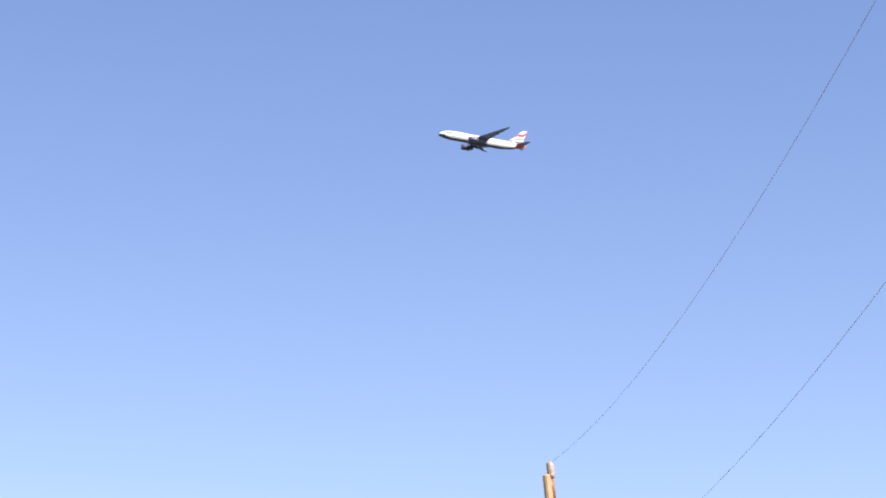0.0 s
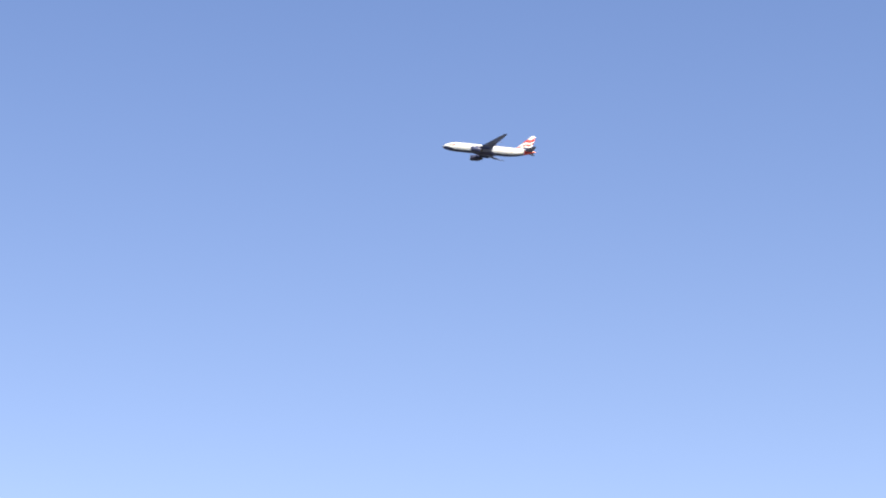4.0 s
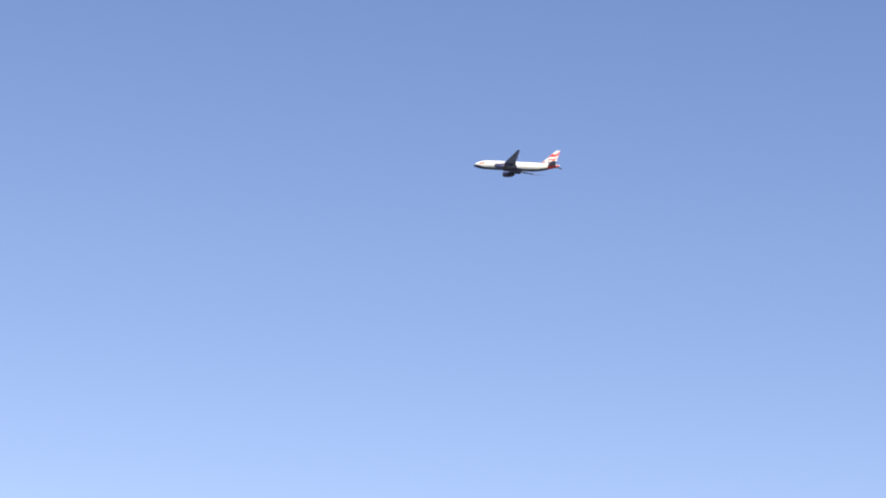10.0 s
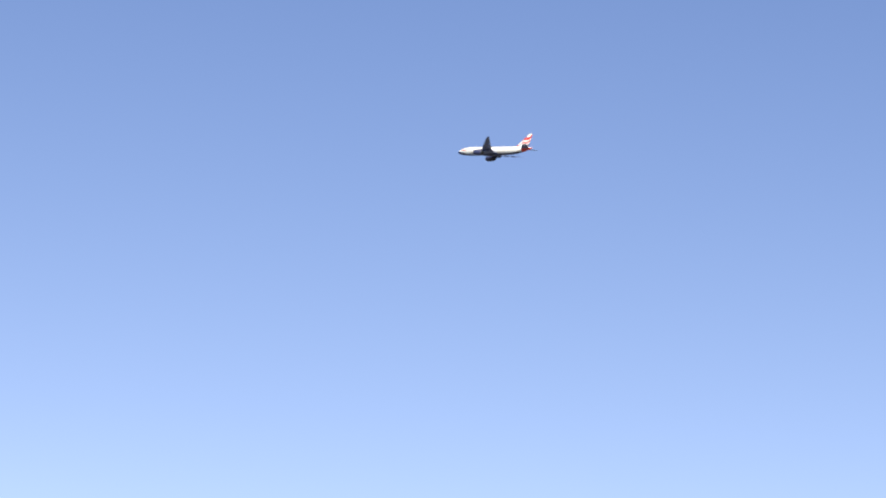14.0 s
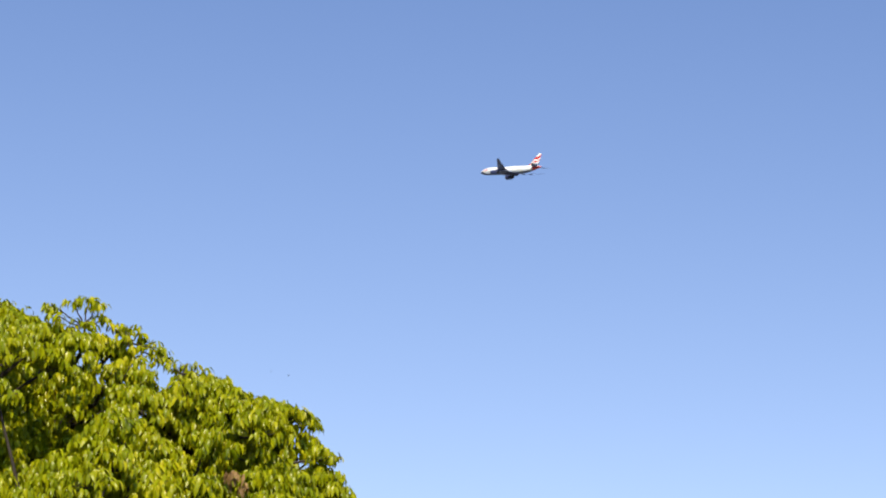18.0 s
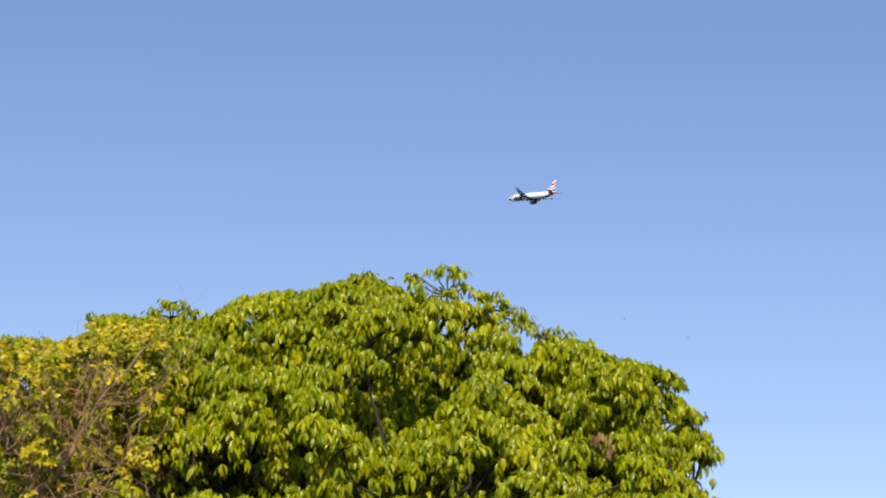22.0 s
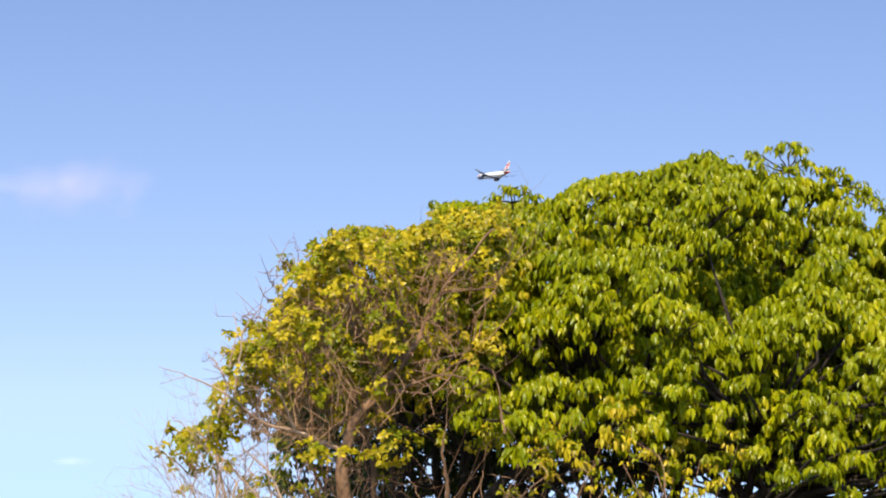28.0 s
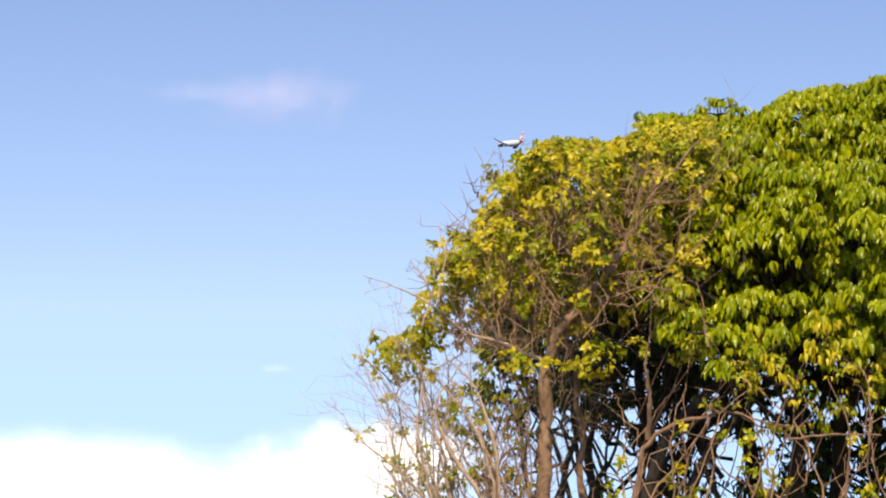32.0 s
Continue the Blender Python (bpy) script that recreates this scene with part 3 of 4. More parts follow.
    grow([(-6.9, 7.2, 26.6), (-6.80, 7.56, 26.5), (-6.80, 7.85, 26.4), (-6.73, 8.02, 26.4), (-6.79, 8.25, 26.4)], 0.012, 0.004)
    grow([(-6.75, 7.4, 26.6), (-6.70, 7.85, 26.5), (-6.68, 8.08, 26.4), (-6.58, 8.22, 26.4), (-6.49, 8.32, 26.4)], 0.012, 0.004)
    grow([(-6.80, 7.50, 26.5), (-6.92, 7.71, 26.4), (-7.03, 7.83, 26.4)], 0.009, 0.004)
    grow([(-6.13, 7.05, 26.9), (-6.26, 7.39, 26.8), (-6.49, 7.62, 26.7), (-6.60, 7.9, 26.7)], 0.014, 0.004)
    grow([(-5.95, 7.0, 27.0), (-6.0, 7.5, 26.8), (-6.1, 8.0, 26.7), (-6.05, 8.4, 26.7), (-6.15, 8.8, 26.7)], 0.016, 0.004)
    grow([(-3.25, 6.1, 27.3), (-3.02, 6.14, 27.2), (-2.75, 6.16, 27.1), (-2.38, 6.15, 27.0)], 0.016, 0.006)
    grow([(-4.05, 7.0, 27.0), (-4.09, 7.22, 27.0), (-4.10, 7.44, 27.0), (-4.18, 7.64, 27.0)], 0.014, 0.005)
    grow([(-2.6, 4.8, 27.0), (-2.72, 5.6, 26.9), (-2.65, 6.2, 26.8), (-2.9, 6.7, 26.8)], 0.022, 0.003)
    grow([(-6.2, 4.7, 26.9), (-6.81, 5.52, 26.6), (-7.08, 5.78, 26.5), (-7.38, 5.99, 26.4), (-7.59, 6.15, 26.4), (-7.65, 6.31, 26.3)], 0.020, 0.003)
    grow([(-6.6, 5.1, 26.7), (-7.08, 5.55, 26.4), (-7.32, 5.65, 26.3), (-7.50, 5.80, 26.3)], 0.014, 0.003)
    grow([(-6.4, 4.8, 26.9), (-6.75, 5.53, 26.7), (-6.77, 5.70, 26.7), (-6.87, 5.98, 26.6), (-6.91, 6.20, 26.6), (-6.87, 6.54, 26.6), (-6.84, 6.77, 26.6)], 0.026, 0.006)
    grow([(-5.9, 4.9, 26.9), (-6.24, 5.55, 26.7), (-6.48, 5.83, 26.6), (-6.63, 6.10, 26.5), (-6.75, 6.35, 26.5), (-6.69, 6.55, 26.5)], 0.032, 0.010)
    grow([(-6.9, 5.6, 26.6), (-7.08, 5.80, 26.5), (-7.15, 6.02, 26.4), (-7.20, 6.30, 26.4)], 0.010, 0.003)
    ends = []

    def twig(tb, p, d, length, r, level):
        d2 = unit(d + rng.normal(0, 0.25, 3) + (0, 0, 0.12))
        mid = p + d * length * 0.5 + rng.normal(0, 0.03, 3) * length
        e = mid + d2 * length * 0.5
        line = bent([p, mid, e], 6, rng, 0.006)
        tb.add(line - base, np.linspace(r, r * 0.4, 6), 4)
        if level > 0:
            for _ in range(int(rng.integers(2, 4))):
                i = int(rng.integers(2, 6))
                way = unit(d2 + rng.normal(0, 0.62, 3) + (0, 0, 0.15))
                twig(tb, line[i], way, length * rng.uniform(0.45, 0.75), r * 0.55, level - 1)
        else:
            ends.append((e, d2))

    for q, d in tips:
        u, w = q[0] * 28 / q[1], 1.6 + (q[2] - 1.6) * 28 / q[1]
        if u < -6.6 and w > 7.1 and rng.random() < 0.7:
            continue
        if (u > -5.3 and w < 8.2 and rng.random() < (0.92 if w < 7.8 else 0.6)) or (u < -5.9 and w > 8.0 and rng.random() < 0.7):
            continue
        if rng.random() < (0.55 if 6.9 < w < 8.6 else 0.8 if u > -3.9 else 0.6):
            continue
        for _ in range(1 if w > 7.2 else 2):
            way = unit(d * 0.6 + rng.normal(0, 0.75, 3) + (0, -0.1, 0.25))
            length = min(rng.uniform(0.4, 0.95), max(0.15, (top_of(u) - w) * 0.7))
            tb = Tubes()
            twig(tb, q, way, length, 0.005, 2)
            part("twig", tb.mesh("twig"), SUNLIT_WOOD if u < -6.3 and w < 7.7 else TWIG, tree, "bare dry twig")
    crown, pale, dead, sticks, white = Leaves(), Leaves(), Leaves(), Tubes(), Tubes()
    for q, d in ends:
        u, w = q[0] * 28 / q[1], 1.6 + (q[2] - 1.6) * 28 / q[1]
        if w > top_of(u) + 0.05:
            continue
        chance = 0.0 if w < 7.6 else 0.18
        if rng.random() < chance:
            (pale if rng.random() < 0.6 else crown).add(*rosette(q, d + (0, -0.6, 0.3), rng, 0.066, int(rng.integers(4, 8))))
    # leafy rosettes near the outline and among the twigs
    n = 0
    while n < 245:
        u, w = rng.uniform(-7.3, -4.1), rng.uniform(6.7, 9.2)
        rim = top_of(u) - w
        keep = (0.95 if rim < 0.4 else 0.42) if w > 8.5 else 0.32 if u > -5.0 and w > 7.95 else 0.6 if rim < 0.7 and u < -5.9 else 0.17 if w > 7.5 else 0.05
        if rim < 0.12 or rng.random() > keep:
            continue
        n += 1
        r = rng.uniform(0.08, 0.17)
        c = spot(u, w - 0.3 * r, rng.uniform(27.3, 28.6) if u > -5.0 else rng.uniform(26.2, 27.8) if w > 7.9 else rng.uniform(26.4, 27.8))
        k = int(12 * r / 0.16)
        share = 0.85 if rng.random() < 0.6 else 0.25
        d = unit(rng.normal(0, 1, (k, 3)) + (0, -0.5, 0.7))
        for q, o in zip(c + d * r, d):
            (pale if rng.random() < share else crown).add(*rosette(q, o + (0, -0.7, 0.4), rng, rng.uniform(0.055, 0.078), int(rng.integers(6, 9))))
    for _ in range(150):                      # shaded leaves behind the twigs
        u, w = rng.uniform(-6.4, -3.8), rng.uniform(7.3, 9.1)
        if w > top_of(u) - 0.25 or (w < 8.0 and rng.random() < 0.4):
            continue
        c = spot(u, w, rng.uniform(28.2, 29.6) if u > -5.3 else rng.uniform(29.0, 31.0))
        for q in c + rng.normal(0, 0.13, (11, 3)):
            (pale if rng.random() < 0.38 else crown).add(*whorl(q, np.array([0, -0.4, 0.5]), rng, 0.095, 6))
    for root, heads in (((-6.0, 8.35), ((-6.22, 8.78), (-6.24, 8.70), (-6.00, 8.90), (-5.86, 8.94), (-5.82, 8.80))), ((-6.55, 7.6), ((-6.74, 8.03), (-6.62, 8.12), (-6.80, 7.85))),
                        ((-7.1, 6.6), ((-7.36, 7.05), (-7.44, 6.86), (-7.25, 7.0), (-7.2, 6.75))), ((-5.6, 8.7), ((-5.64, 9.02), (-5.56, 9.01), (-5.42, 8.98)))):
        q0 = spot(*root, 27.4)
        for u, w in heads:
            c = spot(u, w, 27.4 + rng.uniform(-0.3, 0.3))
            sticks.add(bent([q0, (q0 + c) / 2 + rng.normal(0, 0.04, 3), c], 6, rng, 0.01) - base, np.linspace(0.011, 0.004, 6), 5)
            for q in c + rng.normal(0, 1, (5, 3)) * (0.05, 0.05, 0.03):
                (pale if rng.random() < 0.5 else crown).add(*rosette(q, np.array([0, -0.7, 0.5]), rng, 0.068, 7))
    for _ in range(230):                      # fine bare twigs of the tangle
        u, w = rng.uniform(-6.5, -4.3), rng.uniform(6.9, 8.6)
        if u > -5.2 and w < 7.7 and rng.random() < 0.75:
            continue
        q0 = spot(u, w, rng.uniform(26.2, 28.4))
        q1 = q0 + np.array([rng.normal(-0.08, 0.22), rng.normal(0, 0.2), min(rng.uniform(0.15, 0.6), max(0.1, top_of(u) - w - 0.25))])
        line = bent([q0, (q0 + q1) / 2 + rng.normal(0, 0.07, 3), q1], 7, rng, 0.012)
        sticks.add(line - base, np.linspace(rng.uniform(0.004, 0.009), 0.0026, 7), 4)
        for k in (3, 4, 5):
            e = line[k] + rng.normal(0, 0.11, 3) + (0, 0, 0.10)
            sticks.add(bent([line[k], e], 3, rng, 0.01) - base, np.linspace(0.004, 0.002, 3), 4)
    for k in range(64):                       # slender bare shoots that fan out on the thin side and in front of the shade
        thin = k < 44
        u1, w1 = (rng.uniform(-7.35, -5.75), rng.uniform(5.7, 7.2)) if thin else (rng.uniform(-5.3, -2.4), rng.uniform(5.8, 6.8))
        u0 = -5.5 + (u1 + 5.5) * 0.4 if thin else u1 + rng.uniform(-1.1, 0.9)
        y = rng.uniform(26.5, 28.0)
        q0, q1 = spot(u0 + rng.uniform(-0.2, 0.2), rng.uniform(4.2, 4.9), 27.4), spot(u1, w1, y)
        line = bent([q0, (q0 + q1) / 2 + rng.normal(0, 0.16, 3), q0 * 0.25 + q1 * 0.75 + rng.normal(0, 0.13, 3), q1], 15, rng, 0.016)
        kept = white if thin and u1 < -6.2 else sticks
        kept.add(line - base, np.linspace(rng.uniform(0.012, 0.022), 0.004, 15), 5)
        for i in range(6, 15, 2):
            e = line[i] + np.array([rng.normal(-0.05, 0.16), rng.normal(0, 0.12), rng.uniform(0.05, 0.30)])
            side = bent([line[i], (line[i] + e) / 2 + rng.normal(0, 0.03, 3), e], 5, rng, 0.01)
            kept.add(side - base, np.linspace(0.006, 0.0025, 5), 4)
            if rng.random() < 0.22 and w1 > 6.0:
                for q in e + rng.normal(0, 0.05, (3, 3)):
                    (pale if rng.random() < 0.5 else crown).add(*rosette(q, np.array([0, -0.7, 0.5]), rng, 0.066, 6))
    for _ in range(900):                      # dead leaves that hang in the tangle
        u, w = rng.uniform(-6.7, -4.5), rng.uniform(7.0, 8.6)
        if w < top_of(u) - 0.15 and (u < -5.2 or w > 7.8):
            dead.add(*whorl(spot(u, w, rng.uniform(27.0, 29.4)), np.array([0, -0.5, 0.1]), rng, 0.062, 5))
    # low sprigs in front of the green tree's shade
    for u, w in ((-4.29, 7.36), (-4.17, 7.08), (-4.06, 7.02), (-3.62, 7.08), (-3.70, 6.88), (-3.62, 6.63), (-3.24, 6.69), (-3.08, 6.52), (-2.81, 6.44), (-3.02, 6.27), (-3.40, 6.17), (-2.27, 6.38), (-1.95, 6.62), (-2.16, 6.73),
                 (-2.54, 6.79), (-2.81, 7.07), (-2.92, 7.29), (-1.79, 6.89), (-1.69, 6.13), (-3.5, 5.7), (-2.5, 5.6), (-4.1, 5.5)):
        c = spot(u, w, rng.uniform(27.0, 27.9))
        for q in c + rng.normal(0, 0.085, (9, 3)):
            (pale if rng.random() < 0.55 else crown).add(*whorl(q, np.array([0, -0.6, 0.3]), rng, 0.078, 6, 0.6))
        stick = np.array(spot(u - rng.uniform(0.2, 0.7), w - rng.uniform(0.8, 1.6), 28.6))
        sticks.add(bent([stick, (stick + c) / 2 + rng.normal(0, 0.05, 3), c], 6, rng, 0.01) - base, np.linspace(0.008, 0.003, 6), 5)
    for u, w in ((-6.35, 6.60), (-6.2, 6.7), (-6.1, 6.42), (-6.7, 6.35), (-6.45, 6.25), (-6.0, 6.2), (-6.85, 6.75), (-6.3, 5.8), (-6.6, 5.6)):   # leafy ends on the thin side
        c = spot(u, w, rng.uniform(26.9, 27.8))
        for q in c + rng.normal(0, 0.07, (8, 3)):
            crown.add(*whorl(q, np.array([0, -0.5, 0.2]), rng, 0.066, 6, 0.6))
    tagged(part("twig_tangle", sticks.mesh("twig_tangle"), TWIG, tree), kind="stuff")
    tagged(part("twig_tangle", white.mesh("sunlit_twigs"), SUNLIT_WOOD, tree, "thin twigs in a pale sunlit tone"), kind="stuff")
    for name, kept, mat, label in (("olive_foliage", crown, OLIVE_LEAF, "dull olive-green leaves"), ("yellow_foliage", pale, YELLOW_LEAF, "yellowing leaves"), ("dead_foliage", dead, DEAD_LEAF, "dead brown leaves")):
        p, a, s = kept.done()
        tagged(part(name, leaves_mesh(name, p - base, a, s), mat, tree, label), kind="stuff")
    return tree


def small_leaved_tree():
    """Stands behind the two others; dark leaves added as shade under the big crown."""
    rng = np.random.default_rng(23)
    tree = tagged(new("small_leaved_tree"), "small-leaved filler tree behind the green crown, coloured dark for the shade there", "tree")
    base = np.array([-5.2, 33.4, 0.0])
    tree.location = base
    nodes = []
    for path, r0 in (([(-4.9, 4.6, 31.6), (-4.32, 6.02, 31.2), (-4.0, 6.31, 31.0), (-3.62, 6.52, 30.8), (-2.9, 6.7, 30.6)], 0.10), ([(-5.5, 4.5, 31.6), (-5.43, 6.03, 31.4), (-5.19, 6.48, 31.3), (-5.14, 6.81, 31.3), (-4.9, 7.5, 31.3)], 0.08),
                     ([(-5.2, 4.6, 31.8), (-5.49, 6.15, 31.6), (-5.83, 6.48, 31.6), (-6.12, 6.82, 31.6), (-6.2, 7.3, 31.6)], 0.06), ([(-4.6, 4.2, 32.4), (-3.4, 5.6, 32.0), (-2.4, 6.1, 31.8), (-1.6, 6.5, 31.8)], 0.08),
                     ([(-5.1, 4.4, 32.8), (-4.6, 5.9, 32.6), (-4.45, 6.8, 32.6), (-4.2, 7.5, 32.6)], 0.07)):
        line = bent([base - (0, 0, 0.1), base + (0, 0, 1.4)] + [spot(*q) for q in path], 24, rng, 0.02)
        tb = Tubes()
        tb.add(line - base, np.linspace(r0 * 1.1, r0 * 0.25, 24), 9)
        part("limb", tb.mesh("limb"), BARK_SHADED, tree)
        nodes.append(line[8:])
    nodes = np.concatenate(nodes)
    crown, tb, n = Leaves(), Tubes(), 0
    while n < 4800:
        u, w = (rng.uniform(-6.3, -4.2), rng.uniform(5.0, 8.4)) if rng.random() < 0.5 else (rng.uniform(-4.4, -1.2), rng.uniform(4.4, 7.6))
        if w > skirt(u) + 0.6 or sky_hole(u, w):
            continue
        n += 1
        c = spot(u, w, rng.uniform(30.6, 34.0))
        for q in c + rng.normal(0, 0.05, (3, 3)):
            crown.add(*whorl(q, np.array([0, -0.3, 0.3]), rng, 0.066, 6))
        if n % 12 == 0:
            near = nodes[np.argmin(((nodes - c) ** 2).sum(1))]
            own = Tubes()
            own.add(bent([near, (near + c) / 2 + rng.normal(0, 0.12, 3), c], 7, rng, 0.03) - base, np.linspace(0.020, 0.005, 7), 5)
            part("branch", own.mesh("branch"), BARK_SHADED, tree)
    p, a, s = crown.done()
    tagged(part("crown", leaves_mesh("crown", p - base, a, s), SHADE_LEAF, tree), kind="stuff")
    return tree


green_tree()
dry_tree()
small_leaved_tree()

# ---- utility poles and wires ----
WOOD = weathered("pole_wood", [(0.25, (0.13, 0.07, 0.040)), (0.5, (0.38, 0.25, 0.15)), (0.8, (0.60, 0.44, 0.30))], 0.85, 6.0, 60, 0.5, stretch=(1, 1, 0.12))
PORCELAIN = weathered("glazed_porcelain", [(0.3, (0.30, 0.22, 0.18)), (0.7, (0.46, 0.36, 0.31))], 0.25, 9.0, 60, 0.05)
STEEL = weathered("galvanised_steel", [(0.3, (0.20, 0.17, 0.14)), (0.7, (0.38, 0.35, 0.32))], 0.5, 8.0, 70, 0.15, metal=0.7)
RUST = weathered("rusted_iron", [(0.3, (0.16, 0.070, 0.045)), (0.7, (0.34, 0.165, 0.110))], 0.8, 8.0, 70, 0.2)
CABLE = weathered("weathered_cable", [(0.3, (0.17, 0.17, 0.18)), (0.7, (0.27, 0.27, 0.28))], 0.6, 4.0, 60, 0.1)


def lathe(profile, sides=24, axis="z"):
    """A bmesh turned from (radius, height) pairs."""
    bm, prev = bmesh.new(), None
    for r, h in profile:
        cur = []
        for k in range(sides):
            a = 2 * math.pi * k / sides
            c, s = r * math.cos(a), r * math.sin(a)
            cur.append(bm.verts.new((c, s, h) if axis == "z" else (h, c, s)))
        if prev:
            for k in range(sides):
                bm.faces.new((prev[k], cur[k], cur[(k + 1) % sides], prev[(k + 1) % sides]))
        prev = cur
    bm.faces.new(prev)
    return bm


def box(bm, centre, size, turn=0.0):
    m = Matrix.LocRotScale(centre, Euler((0, 0, turn)), size)
    bmesh.ops.create_cube(bm, size=1.0, matrix=m)


def utility_pole(place):
    pole = tagged(new("utility_pole"), "weathered brown wooden utility pole with porcelain insulators", "utility pole")
    pole.location = place
    h = 11.01
    part("shaft", lathe([(0.105, -0.3), (0.103, 0.4), (0.080, 5), (0.058, h - 0.03), (0.052, h), (0.0, h + 0.004)], 18), WOOD, pole)
    for side, top in ((0.052, h + 0.17), (0.115, 9.28)):
        pin = part("insulator_pin", lathe([(0.014, top - 0.34), (0.014, top - 0.1), (0.0, top - 0.1)], 8), STEEL, pole)
        pin.location = (side, -0.035, 0)
        ins = part("insulator", lathe([(0.030, top - 0.21), (0.050, top - 0.205), (0.054, top - 0.17), (0.050, top - 0.155), (0.055, top - 0.14), (0.056, top - 0.05), (0.052, top - 0.02),
                                       (0.043, top), (0.024, top + 0.018), (0.0, top + 0.020)], 18), PORCELAIN, pole, "pale brown glazed insulator")
        ins.location = (side, -0.035, 0)
    bm = bmesh.new()
    box(bm, (0.068, -0.03, h - 0.20), (0.045, 0.05, 0.42))
    box(bm, (0.085, -0.03, 8.92), (0.2, 0.05, 0.035))
    part("bracket", bm, RUST, pole, "rusty iron bracket")
    return pole


POLE_A, POLE_B = Vector((31.79, 24.25, 0)), Vector((-0.54, -7.03, 0))
pole_a = utility_pole(POLE_A)
copy_thing(pole_a, Matrix.Translation(POLE_B))
lean = Matrix.Rotation(radians(-2.4), 4, Vector((0.795, 0.607, 0)))      # the far pole leans a little about its head
pole_a.matrix_world = Matrix.Translation(POLE_A + Vector((0, 0, 11.1))) @ lean @ Matrix.Translation((0, 0, -11.1))
for height, sag in ((11.18, 1.80), (9.28, 1.80)):
    tb = Tubes()
    t = np.linspace(0, 1, 40)[:, None]
    side = 0.052 if height > 9 else 0.115
    line = np.array(POLE_A) * (1 - t) + np.array(POLE_B) * t + np.array([side, -0.035, height]) - np.array([0, 0, sag * 4]) * t * (1 - t)
    tb.add(line, np.full(40, 0.0020), 6)
    tagged(part("overhead_wire", tb.mesh("overhead_wire"), CABLE), "thin dark overhead wire strung between wooden poles", "wire", "overhead wires")

# ---- clouds ----


def cloud_material(name, colour, centre, radius, grain, rough, edge, most):
    """White vapour that thins out unevenly towards its rim."""
    m = bpy.data.materials.new(name)
    m.use_nodes = True
    n = m.node_tree.nodes
    n.remove(n["Principled BSDF"])
    co = n.new("ShaderNodeTexCoord")
    mp = node(m, "ShaderNodeMapping", Location=tuple(-c / r for c, r in zip(centre, radius)), Scale=tuple(1 / r for r in radius))
    link(m, co.outputs["Object"], mp.inputs[0])
    ln = n.new("ShaderNodeVectorMath")
    ln.operation = "LENGTH"
    link(m, mp.outputs[0], ln.inputs[0])
    tex = node(m, "ShaderNodeTexNoise", Scale=grain, Detail=6.0, Roughness=0.58)
    link(m, co.outputs["Object"], tex.inputs[0])
    mad = n.new("ShaderNodeMath")
    mad.operation = "MULTIPLY_ADD"
    mad.inputs[1].default_value = rough
    link(m, tex.outputs[0], mad.inputs[0])
    neg = n.new("ShaderNodeMath")
    neg.operation = "MULTIPLY"
    neg.inputs[1].default_value = -1.0
    link(m, ln.outputs["Value"], neg.inputs[0])
    rim = n.new("ShaderNodeMath")
    rim.operation = "ADD"
    rim.inputs[1].default_value = 1.0 - 0.5 * rough
    link(m, neg.outputs[0], rim.inputs[0])
    link(m, rim.outputs[0], mad.inputs[2])
    mr = node(m, "ShaderNodeMapRange")
    mr.interpolation_type = "SMOOTHSTEP"
    mr.inputs["From Min"].default_value, mr.inputs["From Max"].default_value = edge
    mr.inputs["To Min"].default_value, mr.inputs["To Max"].default_value = 0.0, most
    link(m, mad.outputs[0], mr.inputs["Value"])
    df, tr = n.new("ShaderNodeBsdfDiffuse"), n.new("ShaderNodeBsdfTransparent")
    df.inputs[0].default_value = (*colour, 1)
    mix = n.new("ShaderNodeMixShader")
    link(m, mr.outputs[0], mix.inputs[0])
    link(m, tr.outputs[0], mix.inputs[1])
    link(m, df.outputs[0], mix.inputs[2])
    link(m, mix.outputs[0], n["Material Output"].inputs[0])
    return m


def cloud(yaw, el, dist, wide, high, mat, label, lumps=0.06):
    """A billowing, rounded sheet of cloud, far off; origin at its centre, local x to the right."""
    nx, nz = 64, 32
    v = []
    for j in range(nz + 1):
        for i in range(nx + 1):
            x, z = (i / nx * 2 - 1), (j / nz * 2 - 1)
            bulge = 0.5 * max(0.0, 1 - x * x * 0.8 - z * z * 0.8)
            b = noise.fractal((x * 3.1 + yaw, z * 2.3 + el, 0.3), 0.9, 2.1, 5)
            v.append((x * wide, -bulge * high - b * lumps * high, z * high))
    f = [t for j in range(nz) for i in range(nx) for a in [j * (nx + 1) + i] for t in ((a, a + 1, a + nx + 2), (a, a + nx + 2, a + nx + 1))]
    ob = part("cloud", raw_mesh("cloud", v, f), mat)
    a, b = radians(yaw), radians(el)
    ob.matrix_world = pose(-math.sin(a) * math.cos(b) * dist, math.cos(a) * math.cos(b) * dist, 1.6 + math.sin(b) * dist, 0, 0, yaw)
    return tagged(ob, label, "cloud", "clouds")


cloud(17.10, 15.05, 4300, 230, 100, cloud_material("thin_cloud", (0.9, 0.64, 0.68), (0, 0, 0), (150, 400, 62), 0.013, 2.2, (0.0, 1.9), 0.20), "small thin pinkish wisp of cloud")
cloud(18.75, 15.10, 4310, 230, 60, cloud_material("cloud_tail", (0.9, 0.72, 0.74), (20, 0, 0), (150, 400, 26), 0.020, 2.0, (0.0, 1.8), 0.10), "faint pinkish streak trailing from the wisp of cloud")
cloud(16.7, 10.0, 4300, 70, 26, cloud_material("faint_cloud", (0.9, 0.88, 0.88), (0, 0, 0), (30, 100, 7), 0.05, 2.0, (-0.1, 1.5), 0.14), "faint small scrap of white cloud")
